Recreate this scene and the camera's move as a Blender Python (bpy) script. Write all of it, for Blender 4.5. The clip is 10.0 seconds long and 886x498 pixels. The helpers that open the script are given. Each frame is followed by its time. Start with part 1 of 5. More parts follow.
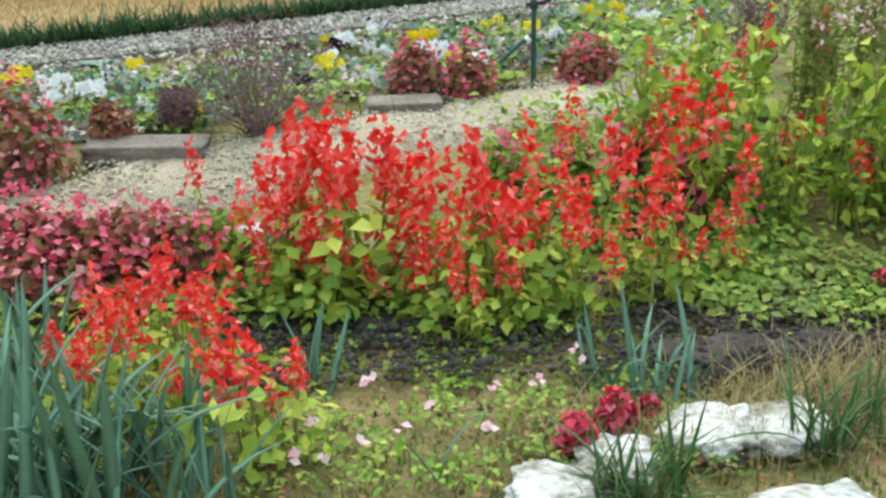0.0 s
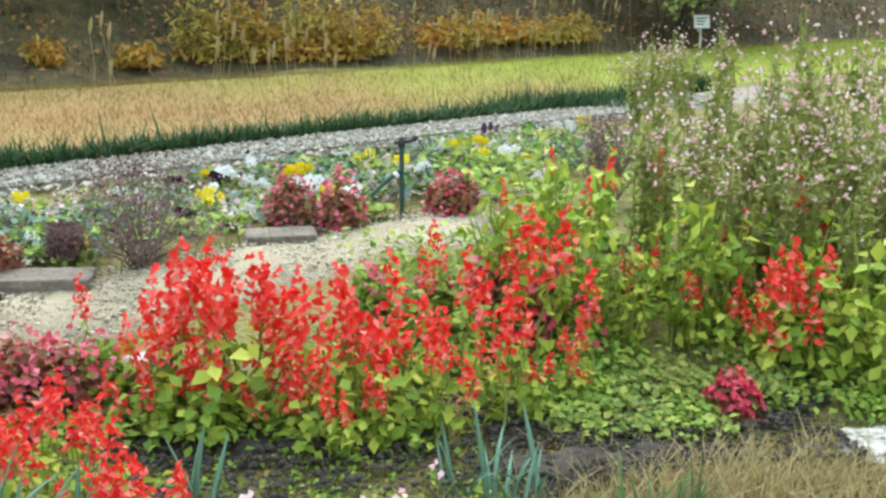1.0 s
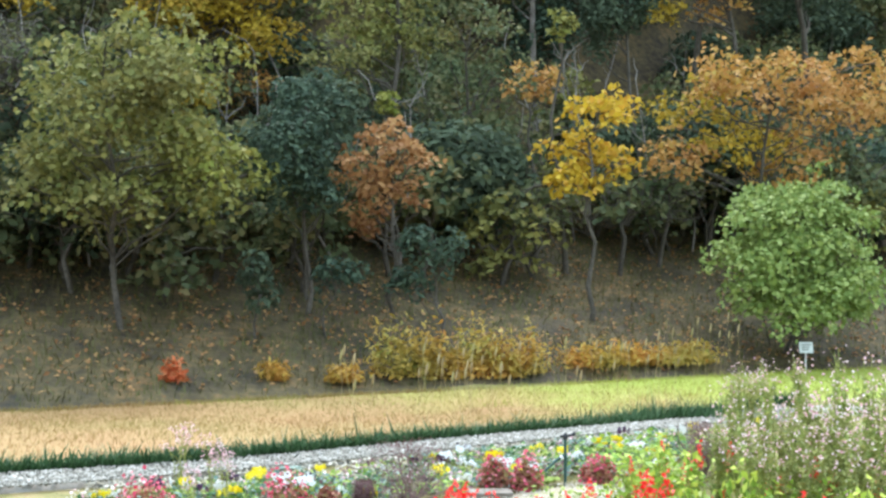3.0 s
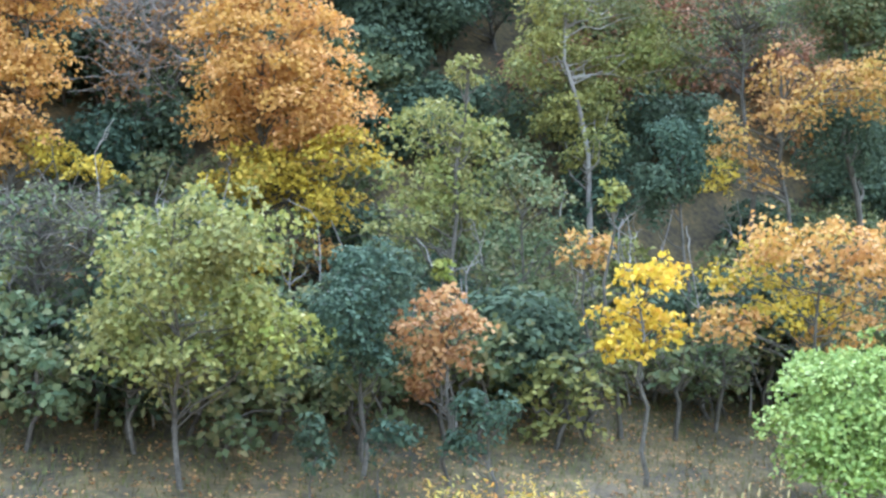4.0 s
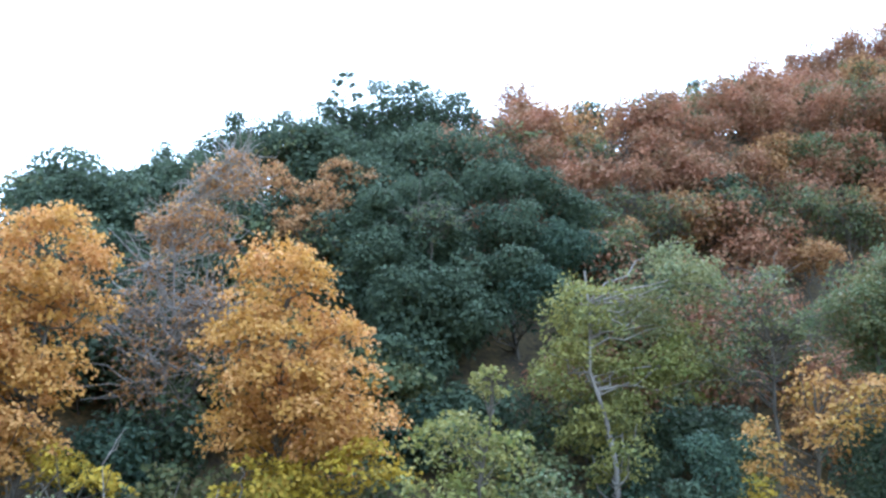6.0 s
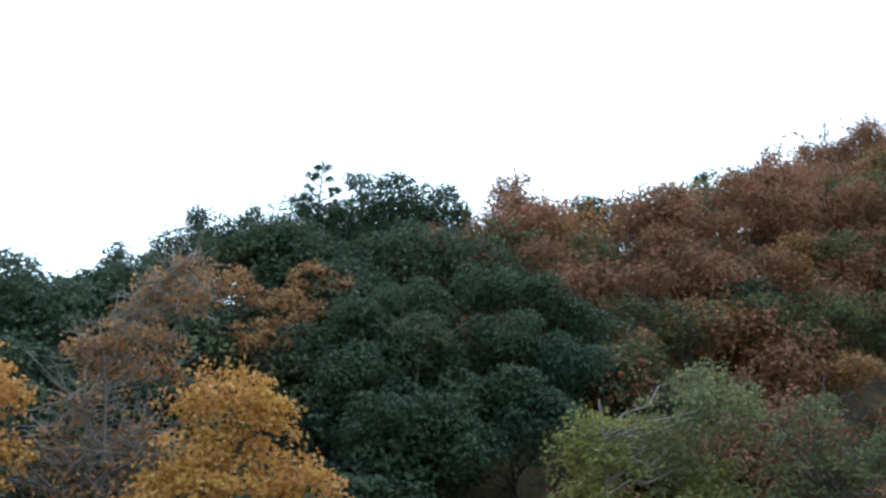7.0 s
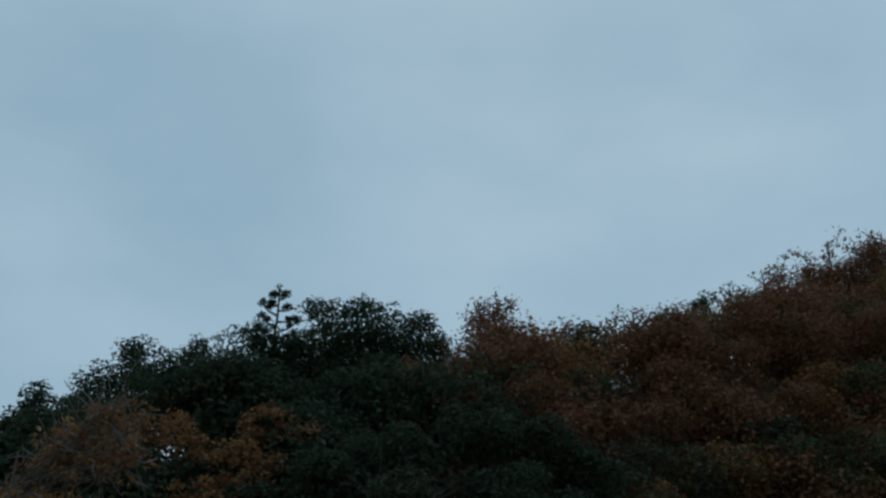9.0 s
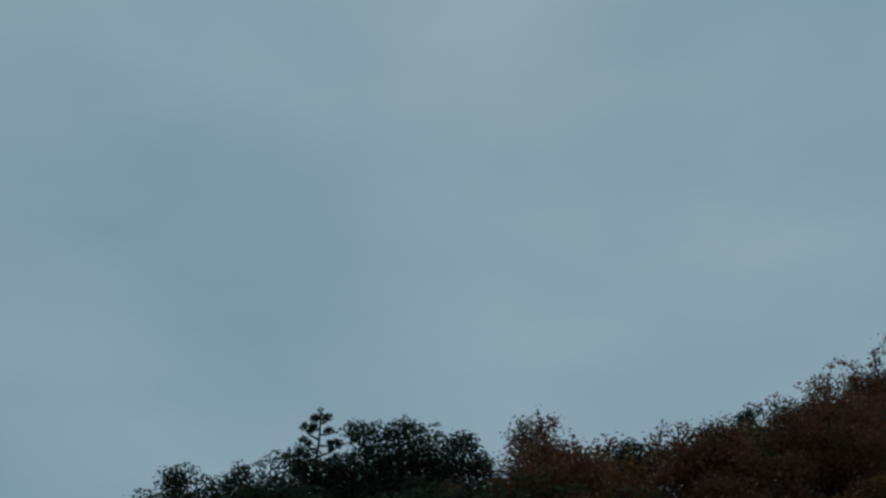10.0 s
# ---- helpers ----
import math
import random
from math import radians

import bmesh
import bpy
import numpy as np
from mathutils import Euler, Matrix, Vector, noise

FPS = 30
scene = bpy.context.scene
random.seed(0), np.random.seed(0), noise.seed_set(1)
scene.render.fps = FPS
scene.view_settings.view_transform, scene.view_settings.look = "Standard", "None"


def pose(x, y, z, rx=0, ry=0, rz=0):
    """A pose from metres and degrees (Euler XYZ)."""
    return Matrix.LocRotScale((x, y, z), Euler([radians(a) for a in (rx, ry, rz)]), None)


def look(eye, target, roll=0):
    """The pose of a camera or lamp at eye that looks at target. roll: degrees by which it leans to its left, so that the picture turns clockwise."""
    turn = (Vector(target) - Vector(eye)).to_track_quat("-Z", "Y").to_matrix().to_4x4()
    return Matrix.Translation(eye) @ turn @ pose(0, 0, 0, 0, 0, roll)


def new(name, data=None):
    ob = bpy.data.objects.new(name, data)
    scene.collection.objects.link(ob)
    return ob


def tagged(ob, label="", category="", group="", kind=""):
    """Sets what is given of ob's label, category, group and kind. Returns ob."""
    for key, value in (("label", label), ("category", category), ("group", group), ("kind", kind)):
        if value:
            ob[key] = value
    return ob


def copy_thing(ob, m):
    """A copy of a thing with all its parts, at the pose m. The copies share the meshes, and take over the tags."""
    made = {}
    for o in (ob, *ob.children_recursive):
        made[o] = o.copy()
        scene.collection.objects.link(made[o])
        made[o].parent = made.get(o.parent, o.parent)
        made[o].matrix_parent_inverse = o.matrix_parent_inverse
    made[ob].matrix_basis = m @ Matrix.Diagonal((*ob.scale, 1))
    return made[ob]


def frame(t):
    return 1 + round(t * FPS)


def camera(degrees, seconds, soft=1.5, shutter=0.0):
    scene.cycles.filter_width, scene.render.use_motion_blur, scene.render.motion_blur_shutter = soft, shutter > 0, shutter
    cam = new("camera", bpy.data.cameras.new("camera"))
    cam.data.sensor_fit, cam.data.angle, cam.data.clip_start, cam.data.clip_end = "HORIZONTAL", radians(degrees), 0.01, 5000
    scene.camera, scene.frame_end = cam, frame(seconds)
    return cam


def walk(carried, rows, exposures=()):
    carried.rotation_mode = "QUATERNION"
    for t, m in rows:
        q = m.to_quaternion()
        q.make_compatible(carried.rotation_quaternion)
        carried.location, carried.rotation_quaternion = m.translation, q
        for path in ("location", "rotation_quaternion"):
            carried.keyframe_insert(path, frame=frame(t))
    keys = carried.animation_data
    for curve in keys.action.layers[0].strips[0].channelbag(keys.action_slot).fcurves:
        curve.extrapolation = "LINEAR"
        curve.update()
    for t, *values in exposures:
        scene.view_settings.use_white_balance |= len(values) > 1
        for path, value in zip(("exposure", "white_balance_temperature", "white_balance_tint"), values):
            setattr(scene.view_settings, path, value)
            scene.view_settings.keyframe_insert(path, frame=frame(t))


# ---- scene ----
import collections

# ---- camera ----
cam = camera(39.23, 10.0, soft=2.6)
ROWS = [
    (0.0, 0.420, 3.223, 1.162, -4.64, -19.43, 0.85),
    (0.5, 0.457, 3.231, 1.168, -8.95, -17.35, -0.08),
    (1.0, 0.423, 2.942, 1.292, -10.02, -14.24, -0.21),
    (1.5, 0.348, 2.317, 1.473, -7.57, -11.11, 0.43),
    (2.0, 0.175, 1.651, 1.541, -7.82, -8.70, 0.27),
    (2.5, -0.058, 0.900, 1.609, -6.76, -3.66, 0.45),
    (2.7, -0.181, 0.589, 1.639, -5.41, -2.11, 0.19),
    (3.8, 0.061, -0.220, 1.560, -1.25, 6.19, -0.26),
    (4.0, 0.048, -0.245, 1.592, -0.63, 7.68, -0.41),
    (4.5, 0.023, -0.214, 1.591, -0.00, 10.84, -0.88),
    (5.0, 0.074, -0.135, 1.589, 0.04, 15.22, -1.03),
    (5.5, -0.017, -0.122, 1.591, 0.19, 19.21, -1.52),
    (5.7, -0.014, -0.077, 1.612, 0.18, 20.37, -1.40),
    (6.8, -0.058, 3.447, 3.604, -0.15, 24.76, -0.67),
    (7.0, -0.112, 4.213, 4.045, -0.50, 25.90, -0.78),
    (7.5, -0.332, 6.022, 4.978, -1.88, 28.29, 0.00),
    (8.0, -0.589, 7.702, 5.891, -2.59, 30.03, 0.29),
    (8.5, -0.754, 8.429, 6.275, -2.87, 32.28, 0.61),
    (9.0, -0.729, 8.466, 6.248, -2.25, 31.98, 0.68),
    (9.5, -0.734, 8.332, 6.331, -0.65, 33.82, 0.32),
    (10.0, -0.585, 8.166, 6.486, 0.23, 36.93, 0.72),
]
EXPOSURE = [
    (0.0, 1.65, 7500, 15), (1.0, 1.9, 7500, 16), (2.0, 2.0, 7400, 18), (2.5, 2.05, 7300, 18), (3.3, 2.8, 6500, 20), (4.0, 3.45, 5950, 23), (5.0, 3.4, 5500, 24),
    (6.0, 3.0, 5650, 23), (7.0, 1.7, 6250, 18), (7.5, 0.12, 6350, 24), (8.0, -0.52, 6350, 13), (8.5, -0.78, 6200, 10), (9.0, -0.97, 6150, 11), (10.0, -1.45, 6200, 8),
]
walk(cam, [(t, pose(x, y, z, 90 + pitch, roll, yaw)) for t, x, y, z, yaw, pitch, roll in ROWS], EXPOSURE)

# ---- overcast sky and weak sun ----
world = bpy.data.worlds.new("overcast_sky")
scene.world = world
world.use_nodes = True
wn, wl = world.node_tree.nodes, world.node_tree.links
wn.clear()
w_out = wn.new("ShaderNodeOutputWorld")
w_bg = wn.new("ShaderNodeBackground")
w_sky = wn.new("ShaderNodeTexSky")
w_sky.sky_type, w_sky.sun_disc = "NISHITA", False
w_sky.sun_elevation, w_sky.sun_rotation = radians(50), radians(8)
w_sky_level = wn.new("ShaderNodeVectorMath")
w_sky_level.operation = "SCALE"
w_sky_level.inputs["Scale"].default_value = 0.08
w_co = wn.new("ShaderNodeTexCoord")
w_map = wn.new("ShaderNodeMapping")
w_map.inputs["Scale"].default_value = (1.0, 1.0, 2.2)
w_noise = wn.new("ShaderNodeTexNoise")
w_noise.inputs["Scale"].default_value = 3.4
w_noise.inputs["Detail"].default_value = 5.0
w_noise.inputs["Roughness"].default_value = 0.45
w_ramp = wn.new("ShaderNodeValToRGB")
w_ramp.color_ramp.elements[0].position, w_ramp.color_ramp.elements[0].color = 0.3, (0.51, 0.77, 0.91, 1)
w_ramp.color_ramp.elements[1].position, w_ramp.color_ramp.elements[1].color = 0.7, (0.73, 0.98, 1.10, 1)
w_mix = wn.new("ShaderNodeMix")
w_mix.data_type = "RGBA"
w_mix.inputs["Factor"].default_value = 0.88
wl.new(w_co.outputs["Generated"], w_map.inputs["Vector"])
wl.new(w_map.outputs["Vector"], w_noise.inputs["Vector"])
wl.new(w_noise.outputs["Fac"], w_ramp.inputs["Fac"])
wl.new(w_sky.outputs["Color"], w_sky_level.inputs[0])
wl.new(w_sky_level.outputs["Vector"], w_mix.inputs["A"])
wl.new(w_ramp.outputs["Color"], w_mix.inputs["B"])
# the veiled sun brightens the cloud on its own side
w_dot = wn.new("ShaderNodeVectorMath")
w_dot.operation = "DOT_PRODUCT"
w_dot.inputs[1].default_value = (0.08, 0.80, 0.60)
w_side = wn.new("ShaderNodeMapRange")
w_side.inputs["From Min"].default_value, w_side.inputs["From Max"].default_value = -0.3, 0.95
w_side.inputs["To Min"].default_value, w_side.inputs["To Max"].default_value = 0.42, 1.12
w_gain = wn.new("ShaderNodeVectorMath")
w_gain.operation = "SCALE"
wl.new(w_co.outputs["Generated"], w_dot.inputs[0])
wl.new(w_dot.outputs["Value"], w_side.inputs["Value"])
wl.new(w_side.outputs["Result"], w_gain.inputs["Scale"])
wl.new(w_mix.outputs["Result"], w_gain.inputs[0])
wl.new(w_gain.outputs["Vector"], w_bg.inputs["Color"])
wl.new(w_bg.outputs["Background"], w_out.inputs["Surface"])
w_bg.inputs["Strength"].default_value = 1.0

sun = bpy.data.lights.new("sun", "SUN")
sun.energy, sun.angle, sun.color = 0.7, radians(30), (1.0, 0.96, 0.9)
sun_ob = new("sun", sun)
sun_ob.matrix_world = look((2, 14, 18), (0, 0, 0))


# ---- materials ----
def ramp_node(nt, colours):
    r = nt.nodes.new("ShaderNodeValToRGB")
    r.color_ramp.interpolation = "LINEAR"
    n = len(colours)
    while len(r.color_ramp.elements) < n:
        r.color_ramp.elements.new(0.5)
    for i, c in enumerate(colours):
        r.color_ramp.elements[i].position = i / max(1, n - 1)
        r.color_ramp.elements[i].color = (*c, 1)
    return r


def foliage(name, colours, other=None, patch=1.5, rough=0.55, thin=0.3):
    """Leaf or petal: each piece takes its own tone; 'other' is a second range that comes in patches."""
    m = bpy.data.materials.new(name)
    m.use_nodes = True
    nt = m.node_tree
    bsdf, out = nt.nodes["Principled BSDF"], nt.nodes["Material Output"]
    geo = nt.nodes.new("ShaderNodeNewGeometry")
    ra = ramp_node(nt, colours)
    nt.links.new(geo.outputs["Random Per Island"], ra.inputs["Fac"])
    colour = ra.outputs["Color"]
    if other:
        rb = ramp_node(nt, other)
        nt.links.new(geo.outputs["Random Per Island"], rb.inputs["Fac"])
        no = nt.nodes.new("ShaderNodeTexNoise")
        no.inputs["Scale"].default_value = patch
        no.inputs["Detail"].default_value = 2.0
        st = ramp_node(nt, [(0, 0, 0), (0, 0, 0), (1, 1, 1), (1, 1, 1)])
        mx = nt.nodes.new("ShaderNodeMix")
        mx.data_type = "RGBA"
        nt.links.new(geo.outputs["Position"], no.inputs["Vector"])
        nt.links.new(no.outputs["Fac"], st.inputs["Fac"])
        nt.links.new(st.outputs["Color"], mx.inputs["Factor"])
        nt.links.new(colour, mx.inputs["A"])
        nt.links.new(rb.outputs["Color"], mx.inputs["B"])
        colour = mx.outputs["Result"]
    nt.links.new(colour, bsdf.inputs["Base Color"])
    bsdf.inputs["Roughness"].default_value = rough
    bsdf.inputs["Specular IOR Level"].default_value = 0.10 if rough > 0.56 else 0.25
    if thin:
        tr = nt.nodes.new("ShaderNodeBsdfTranslucent")
        ms = nt.nodes.new("ShaderNodeMixShader")
        ms.inputs["Fac"].default_value = thin
        nt.links.new(colour, tr.inputs["Color"])
        nt.links.new(bsdf.outputs["BSDF"], ms.inputs[1])
        nt.links.new(tr.outputs["BSDF"], ms.inputs[2])
        nt.links.new(ms.outputs["Shader"], out.inputs["Surface"])
    return m


def surface(name, colours, scale=4.0, fine=40.0, rough=0.85, bump=0.4, island=False):
    """Ground, stone, bark: two scales of noise in colour, and relief."""
    m = bpy.data.materials.new(name)
    m.use_nodes = True
    nt = m.node_tree
    bsdf = nt.nodes["Principled BSDF"]
    geo = nt.nodes.new("ShaderNodeNewGeometry")
    big, small = nt.nodes.new("ShaderNodeTexNoise"), nt.nodes.new("ShaderNodeTexNoise")
    for n, s, d in ((big, scale, 4.0), (small, fine, 5.0)):
        n.inputs["Scale"].default_value, n.inputs["Detail"].default_value = s, d
        nt.links.new(geo.outputs["Position"], n.inputs["Vector"])
    mix = nt.nodes.new("ShaderNodeMix")
    mix.inputs["Factor"].default_value = 0.45
    nt.links.new(big.outputs["Fac"], mix.inputs["A"])
    nt.links.new(small.outputs["Fac"], mix.inputs["B"])
    value = mix.outputs["Result"]
    if island:
        mix2 = nt.nodes.new("ShaderNodeMix")
        mix2.inputs["Factor"].default_value = 0.65
        nt.links.new(value, mix2.inputs["A"])
        nt.links.new(geo.outputs["Random Per Island"], mix2.inputs["B"])
        value = mix2.outputs["Result"]
    stretch = nt.nodes.new("ShaderNodeMapRange")
    lo, hi = (0.12, 0.88) if island else (0.34, 0.66)
    stretch.inputs["From Min"].default_value, stretch.inputs["From Max"].default_value = lo, hi
    nt.links.new(value, stretch.inputs["Value"])
    r = ramp_node(nt, colours)
    nt.links.new(stretch.outputs["Result"], r.inputs["Fac"])
    nt.links.new(r.outputs["Color"], bsdf.inputs["Base Color"])
    b = nt.nodes.new("ShaderNodeBump")
    b.inputs["Strength"].default_value, b.inputs["Distance"].default_value = bump, 0.02
    nt.links.new(small.outputs["Fac"], b.inputs["Height"])
    nt.links.new(b.outputs["Normal"], bsdf.inputs["Normal"])
    bsdf.inputs["Roughness"].default_value = rough
    return m


def soften(colours, share):
    """Colours drawn towards their own grey."""
    return [tuple(c * (1 - share) + share * (0.3 * q[0] + 0.6 * q[1] + 0.1 * q[2]) for c in q) for q in colours]


def tree_leaves(name, colours, other=None, patch=1.5):
    share = 0.05 if colours[-1][0] > 0.37 else 0.12
    return foliage(name, soften(colours, share), soften(other, share) if other else None, patch, 0.75 if colours[-1][0] < 0.15 else 0.6, 0.3)


M = {
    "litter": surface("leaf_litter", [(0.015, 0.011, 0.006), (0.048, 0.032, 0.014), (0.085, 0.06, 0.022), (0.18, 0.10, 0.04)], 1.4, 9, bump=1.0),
    "moss": surface("mossy_lawn", [(0.07, 0.07, 0.02), (0.17, 0.16, 0.045), (0.27, 0.21, 0.085), (0.24, 0.13, 0.07)], 3.5, 55, bump=0.9),
    "soil": surface("dark_soil", [(0.018, 0.014, 0.012), (0.05, 0.04, 0.034), (0.10, 0.085, 0.075)], 6, 60, bump=1.0),
    "sand": surface("sandy_path", [(0.21, 0.17, 0.115), (0.35, 0.29, 0.205), (0.46, 0.40, 0.30)], 3, 90, bump=0.6),
    "pebble": surface("pebbles", [(0.22, 0.18, 0.13), (0.45, 0.40, 0.32), (0.65, 0.61, 0.55)], 5, 60, island=True),
    "chip": surface("white_gravel", [(0.10, 0.09, 0.072), (0.24, 0.22, 0.19), (0.46, 0.44, 0.41)], 5, 60, island=True),
    "rock": surface("pale_limestone", [(0.09, 0.08, 0.06), (0.32, 0.31, 0.28), (0.56, 0.56, 0.55), (0.72, 0.72, 0.72)], 9, 45, bump=0.9),
    "earth": surface("grey_brown_earth", [(0.12, 0.10, 0.075), (0.22, 0.19, 0.145), (0.33, 0.29, 0.23)], 4, 70, bump=0.8),
    "slab": surface("grey_brown_stone", [(0.10, 0.082, 0.068), (0.19, 0.16, 0.135), (0.27, 0.235, 0.205)], 6, 70),
    "block": surface("grey_concrete", [(0.30, 0.30, 0.31), (0.42, 0.42, 0.43), (0.50, 0.50, 0.50)], 6, 70),
    "bark": surface("bark", [(0.03, 0.024, 0.018), (0.07, 0.058, 0.045), (0.13, 0.11, 0.09)], 3, 30),
    "palebark": surface("pale_bark", [(0.13, 0.11, 0.10), (0.23, 0.20, 0.185), (0.34, 0.31, 0.28)], 3, 30),
    "field": surface("dry_field", [(0.24, 0.13, 0.05), (0.31, 0.17, 0.07), (0.29, 0.19, 0.07), (0.23, 0.19, 0.055)], 0.35, 25),
    "orange": tree_leaves("orange_leaves", [(0.35, 0.14, 0.04), (0.52, 0.24, 0.075), (0.66, 0.34, 0.13)], [(0.40, 0.20, 0.03), (0.56, 0.30, 0.06)], 1.4),
    "gold": tree_leaves("golden_leaves", [(0.30, 0.19, 0.015), (0.50, 0.34, 0.02), (0.62, 0.46, 0.04)], [(0.24, 0.22, 0.03), (0.45, 0.24, 0.03)], 1.4),
    "yellow": tree_leaves("yellow_leaves", [(0.42, 0.26, 0.012), (0.58, 0.39, 0.02), (0.52, 0.27, 0.03)]),
    "amber": tree_leaves("amber_leaves", [(0.33, 0.20, 0.03), (0.49, 0.24, 0.06), (0.41, 0.31, 0.06)], [(0.42, 0.19, 0.05), (0.52, 0.27, 0.10)], 1.4),
    "rust": tree_leaves("rusty_leaves", [(0.23, 0.10, 0.04), (0.37, 0.18, 0.075), (0.47, 0.27, 0.11)]),
    "red": tree_leaves("red_brown_leaves", [(0.27, 0.11, 0.065), (0.35, 0.145, 0.085), (0.42, 0.19, 0.11)], [(0.21, 0.14, 0.07), (0.32, 0.15, 0.08)], 1.4),
    "pale": tree_leaves("pale_green_leaves", [(0.115, 0.11, 0.035), (0.20, 0.185, 0.05), (0.33, 0.285, 0.09)], [(0.11, 0.14, 0.025), (0.26, 0.25, 0.05)], 1.4),
    "lime": tree_leaves("yellow_green_leaves", [(0.14, 0.13, 0.022), (0.25, 0.22, 0.04), (0.36, 0.31, 0.065)], [(0.12, 0.14, 0.045), (0.25, 0.24, 0.06)], 1.4),
    "fresh": tree_leaves("bright_green_leaves", [(0.13, 0.17, 0.02), (0.24, 0.27, 0.03), (0.35, 0.34, 0.05)], [(0.14, 0.14, 0.03), (0.26, 0.24, 0.05)], 1.4),
    "palegreen": tree_leaves("grey_green_tree_leaves", [(0.09, 0.12, 0.055), (0.16, 0.19, 0.085), (0.26, 0.26, 0.11)], [(0.14, 0.14, 0.05), (0.27, 0.24, 0.08)], 1.4),
    "olive": tree_leaves("olive_leaves", [(0.08, 0.09, 0.03), (0.15, 0.15, 0.05), (0.22, 0.16, 0.06)], [(0.06, 0.10, 0.05), (0.12, 0.16, 0.07)], 1.4),
    "dark": tree_leaves("evergreen_leaves", [(0.042, 0.064, 0.040), (0.064, 0.094, 0.056), (0.094, 0.132, 0.075)]),
    "teal": tree_leaves("blue_green_leaves", [(0.034, 0.06, 0.042), (0.055, 0.095, 0.062), (0.09, 0.14, 0.088)]),
    "green": foliage("fresh_green_leaves", [(0.14, 0.215, 0.05), (0.225, 0.30, 0.08), (0.34, 0.40, 0.13)]),
    "red_bush": foliage("red_bush_leaves", [(0.50, 0.09, 0.03), (0.66, 0.17, 0.06), (0.60, 0.24, 0.10)]),
    "bush": foliage("orange_bush_leaves", [(0.46, 0.17, 0.035), (0.62, 0.30, 0.06), (0.50, 0.34, 0.06)], [(0.22, 0.24, 0.05), (0.48, 0.34, 0.08)], 1.6),
    "salvia_red": foliage("scarlet_petals", [(0.72, 0.018, 0.018), (0.88, 0.045, 0.035), (0.93, 0.09, 0.07), (0.95, 0.30, 0.27)], rough=0.5, thin=0.25),
    "salvia_leaf": foliage("salvia_leaves", [(0.14, 0.25, 0.035), (0.30, 0.43, 0.06), (0.56, 0.60, 0.11)], thin=0.35),
    "pink": foliage("pink_petals", [(0.58, 0.04, 0.09), (0.74, 0.11, 0.19), (0.82, 0.30, 0.36)], thin=0.25),
    "bronze": foliage("bronze_leaves", [(0.16, 0.06, 0.04), (0.32, 0.09, 0.07), (0.22, 0.18, 0.06), (0.45, 0.13, 0.11)]),
    "pale_pink": foliage("pale_pink_petals", [(0.72, 0.34, 0.42), (0.80, 0.52, 0.57), (0.85, 0.68, 0.70)], thin=0.3),
    "stalk": foliage("yellow_green_stalks", [(0.16, 0.20, 0.05), (0.28, 0.32, 0.08), (0.36, 0.36, 0.14)], thin=0.2),
    "tall_leaf": foliage("tall_plant_leaves", [(0.14, 0.21, 0.05), (0.26, 0.34, 0.08), (0.44, 0.45, 0.15)], [(0.18, 0.20, 0.07), (0.38, 0.36, 0.13)], 3.0),
    "weed": foliage("weed_leaves", [(0.12, 0.26, 0.04), (0.25, 0.43, 0.06), (0.42, 0.56, 0.10)], [(0.09, 0.17, 0.04), (0.38, 0.40, 0.10)], 3.0),
    "iris": foliage("iris_leaves", [(0.07, 0.17, 0.11), (0.12, 0.25, 0.17), (0.20, 0.35, 0.26)], rough=0.45, thin=0.15),
    "lily": foliage("dark_grass_leaves", [(0.03, 0.08, 0.025), (0.06, 0.14, 0.04), (0.10, 0.20, 0.07)], thin=0.15),
    "dry": foliage("dry_grass", [(0.28, 0.21, 0.10), (0.46, 0.35, 0.19), (0.36, 0.32, 0.13)], thin=0.2),
    "lawn": foliage("short_grass", [(0.10, 0.11, 0.03), (0.22, 0.20, 0.07), (0.30, 0.22, 0.10)], [(0.09, 0.14, 0.03), (0.18, 0.22, 0.05)], 2.5),
    "edging": foliage("edging_grass", [(0.02, 0.06, 0.022), (0.038, 0.095, 0.036), (0.07, 0.14, 0.055)], thin=0.15),
    "meadow": foliage("meadow_grass", [(0.25, 0.135, 0.055), (0.33, 0.18, 0.075), (0.30, 0.20, 0.075)], [(0.22, 0.165, 0.05), (0.23, 0.21, 0.05)], 0.5),
    "meadow_green": foliage("green_meadow_grass", [(0.22, 0.28, 0.04), (0.31, 0.37, 0.05), (0.39, 0.40, 0.08)], [(0.30, 0.28, 0.06), (0.36, 0.33, 0.08)], 0.6),
    "kale": foliage("grey_green_leaves", [(0.06, 0.13, 0.11), (0.12, 0.21, 0.18), (0.22, 0.30, 0.26)], thin=0.1),
    "plum": foliage("plum_leaves", [(0.10, 0.05, 0.055), (0.18, 0.09, 0.095), (0.26, 0.15, 0.14)]),
    "twig": surface("brown_purple_twigs", [(0.12, 0.08, 0.07), (0.22, 0.15, 0.14), (0.32, 0.24, 0.20)], 20, 80),
    "pansy_yellow": foliage("yellow_petals", [(0.80, 0.60, 0.01), (0.88, 0.72, 0.04)], thin=0.2),
    "pansy_white": foliage("white_petals", [(0.75, 0.76, 0.78), (0.85, 0.85, 0.86)], thin=0.2),
    "pansy_dark": foliage("dark_purple_petals", [(0.03, 0.012, 0.06), (0.08, 0.02, 0.05)], thin=0.1),
}


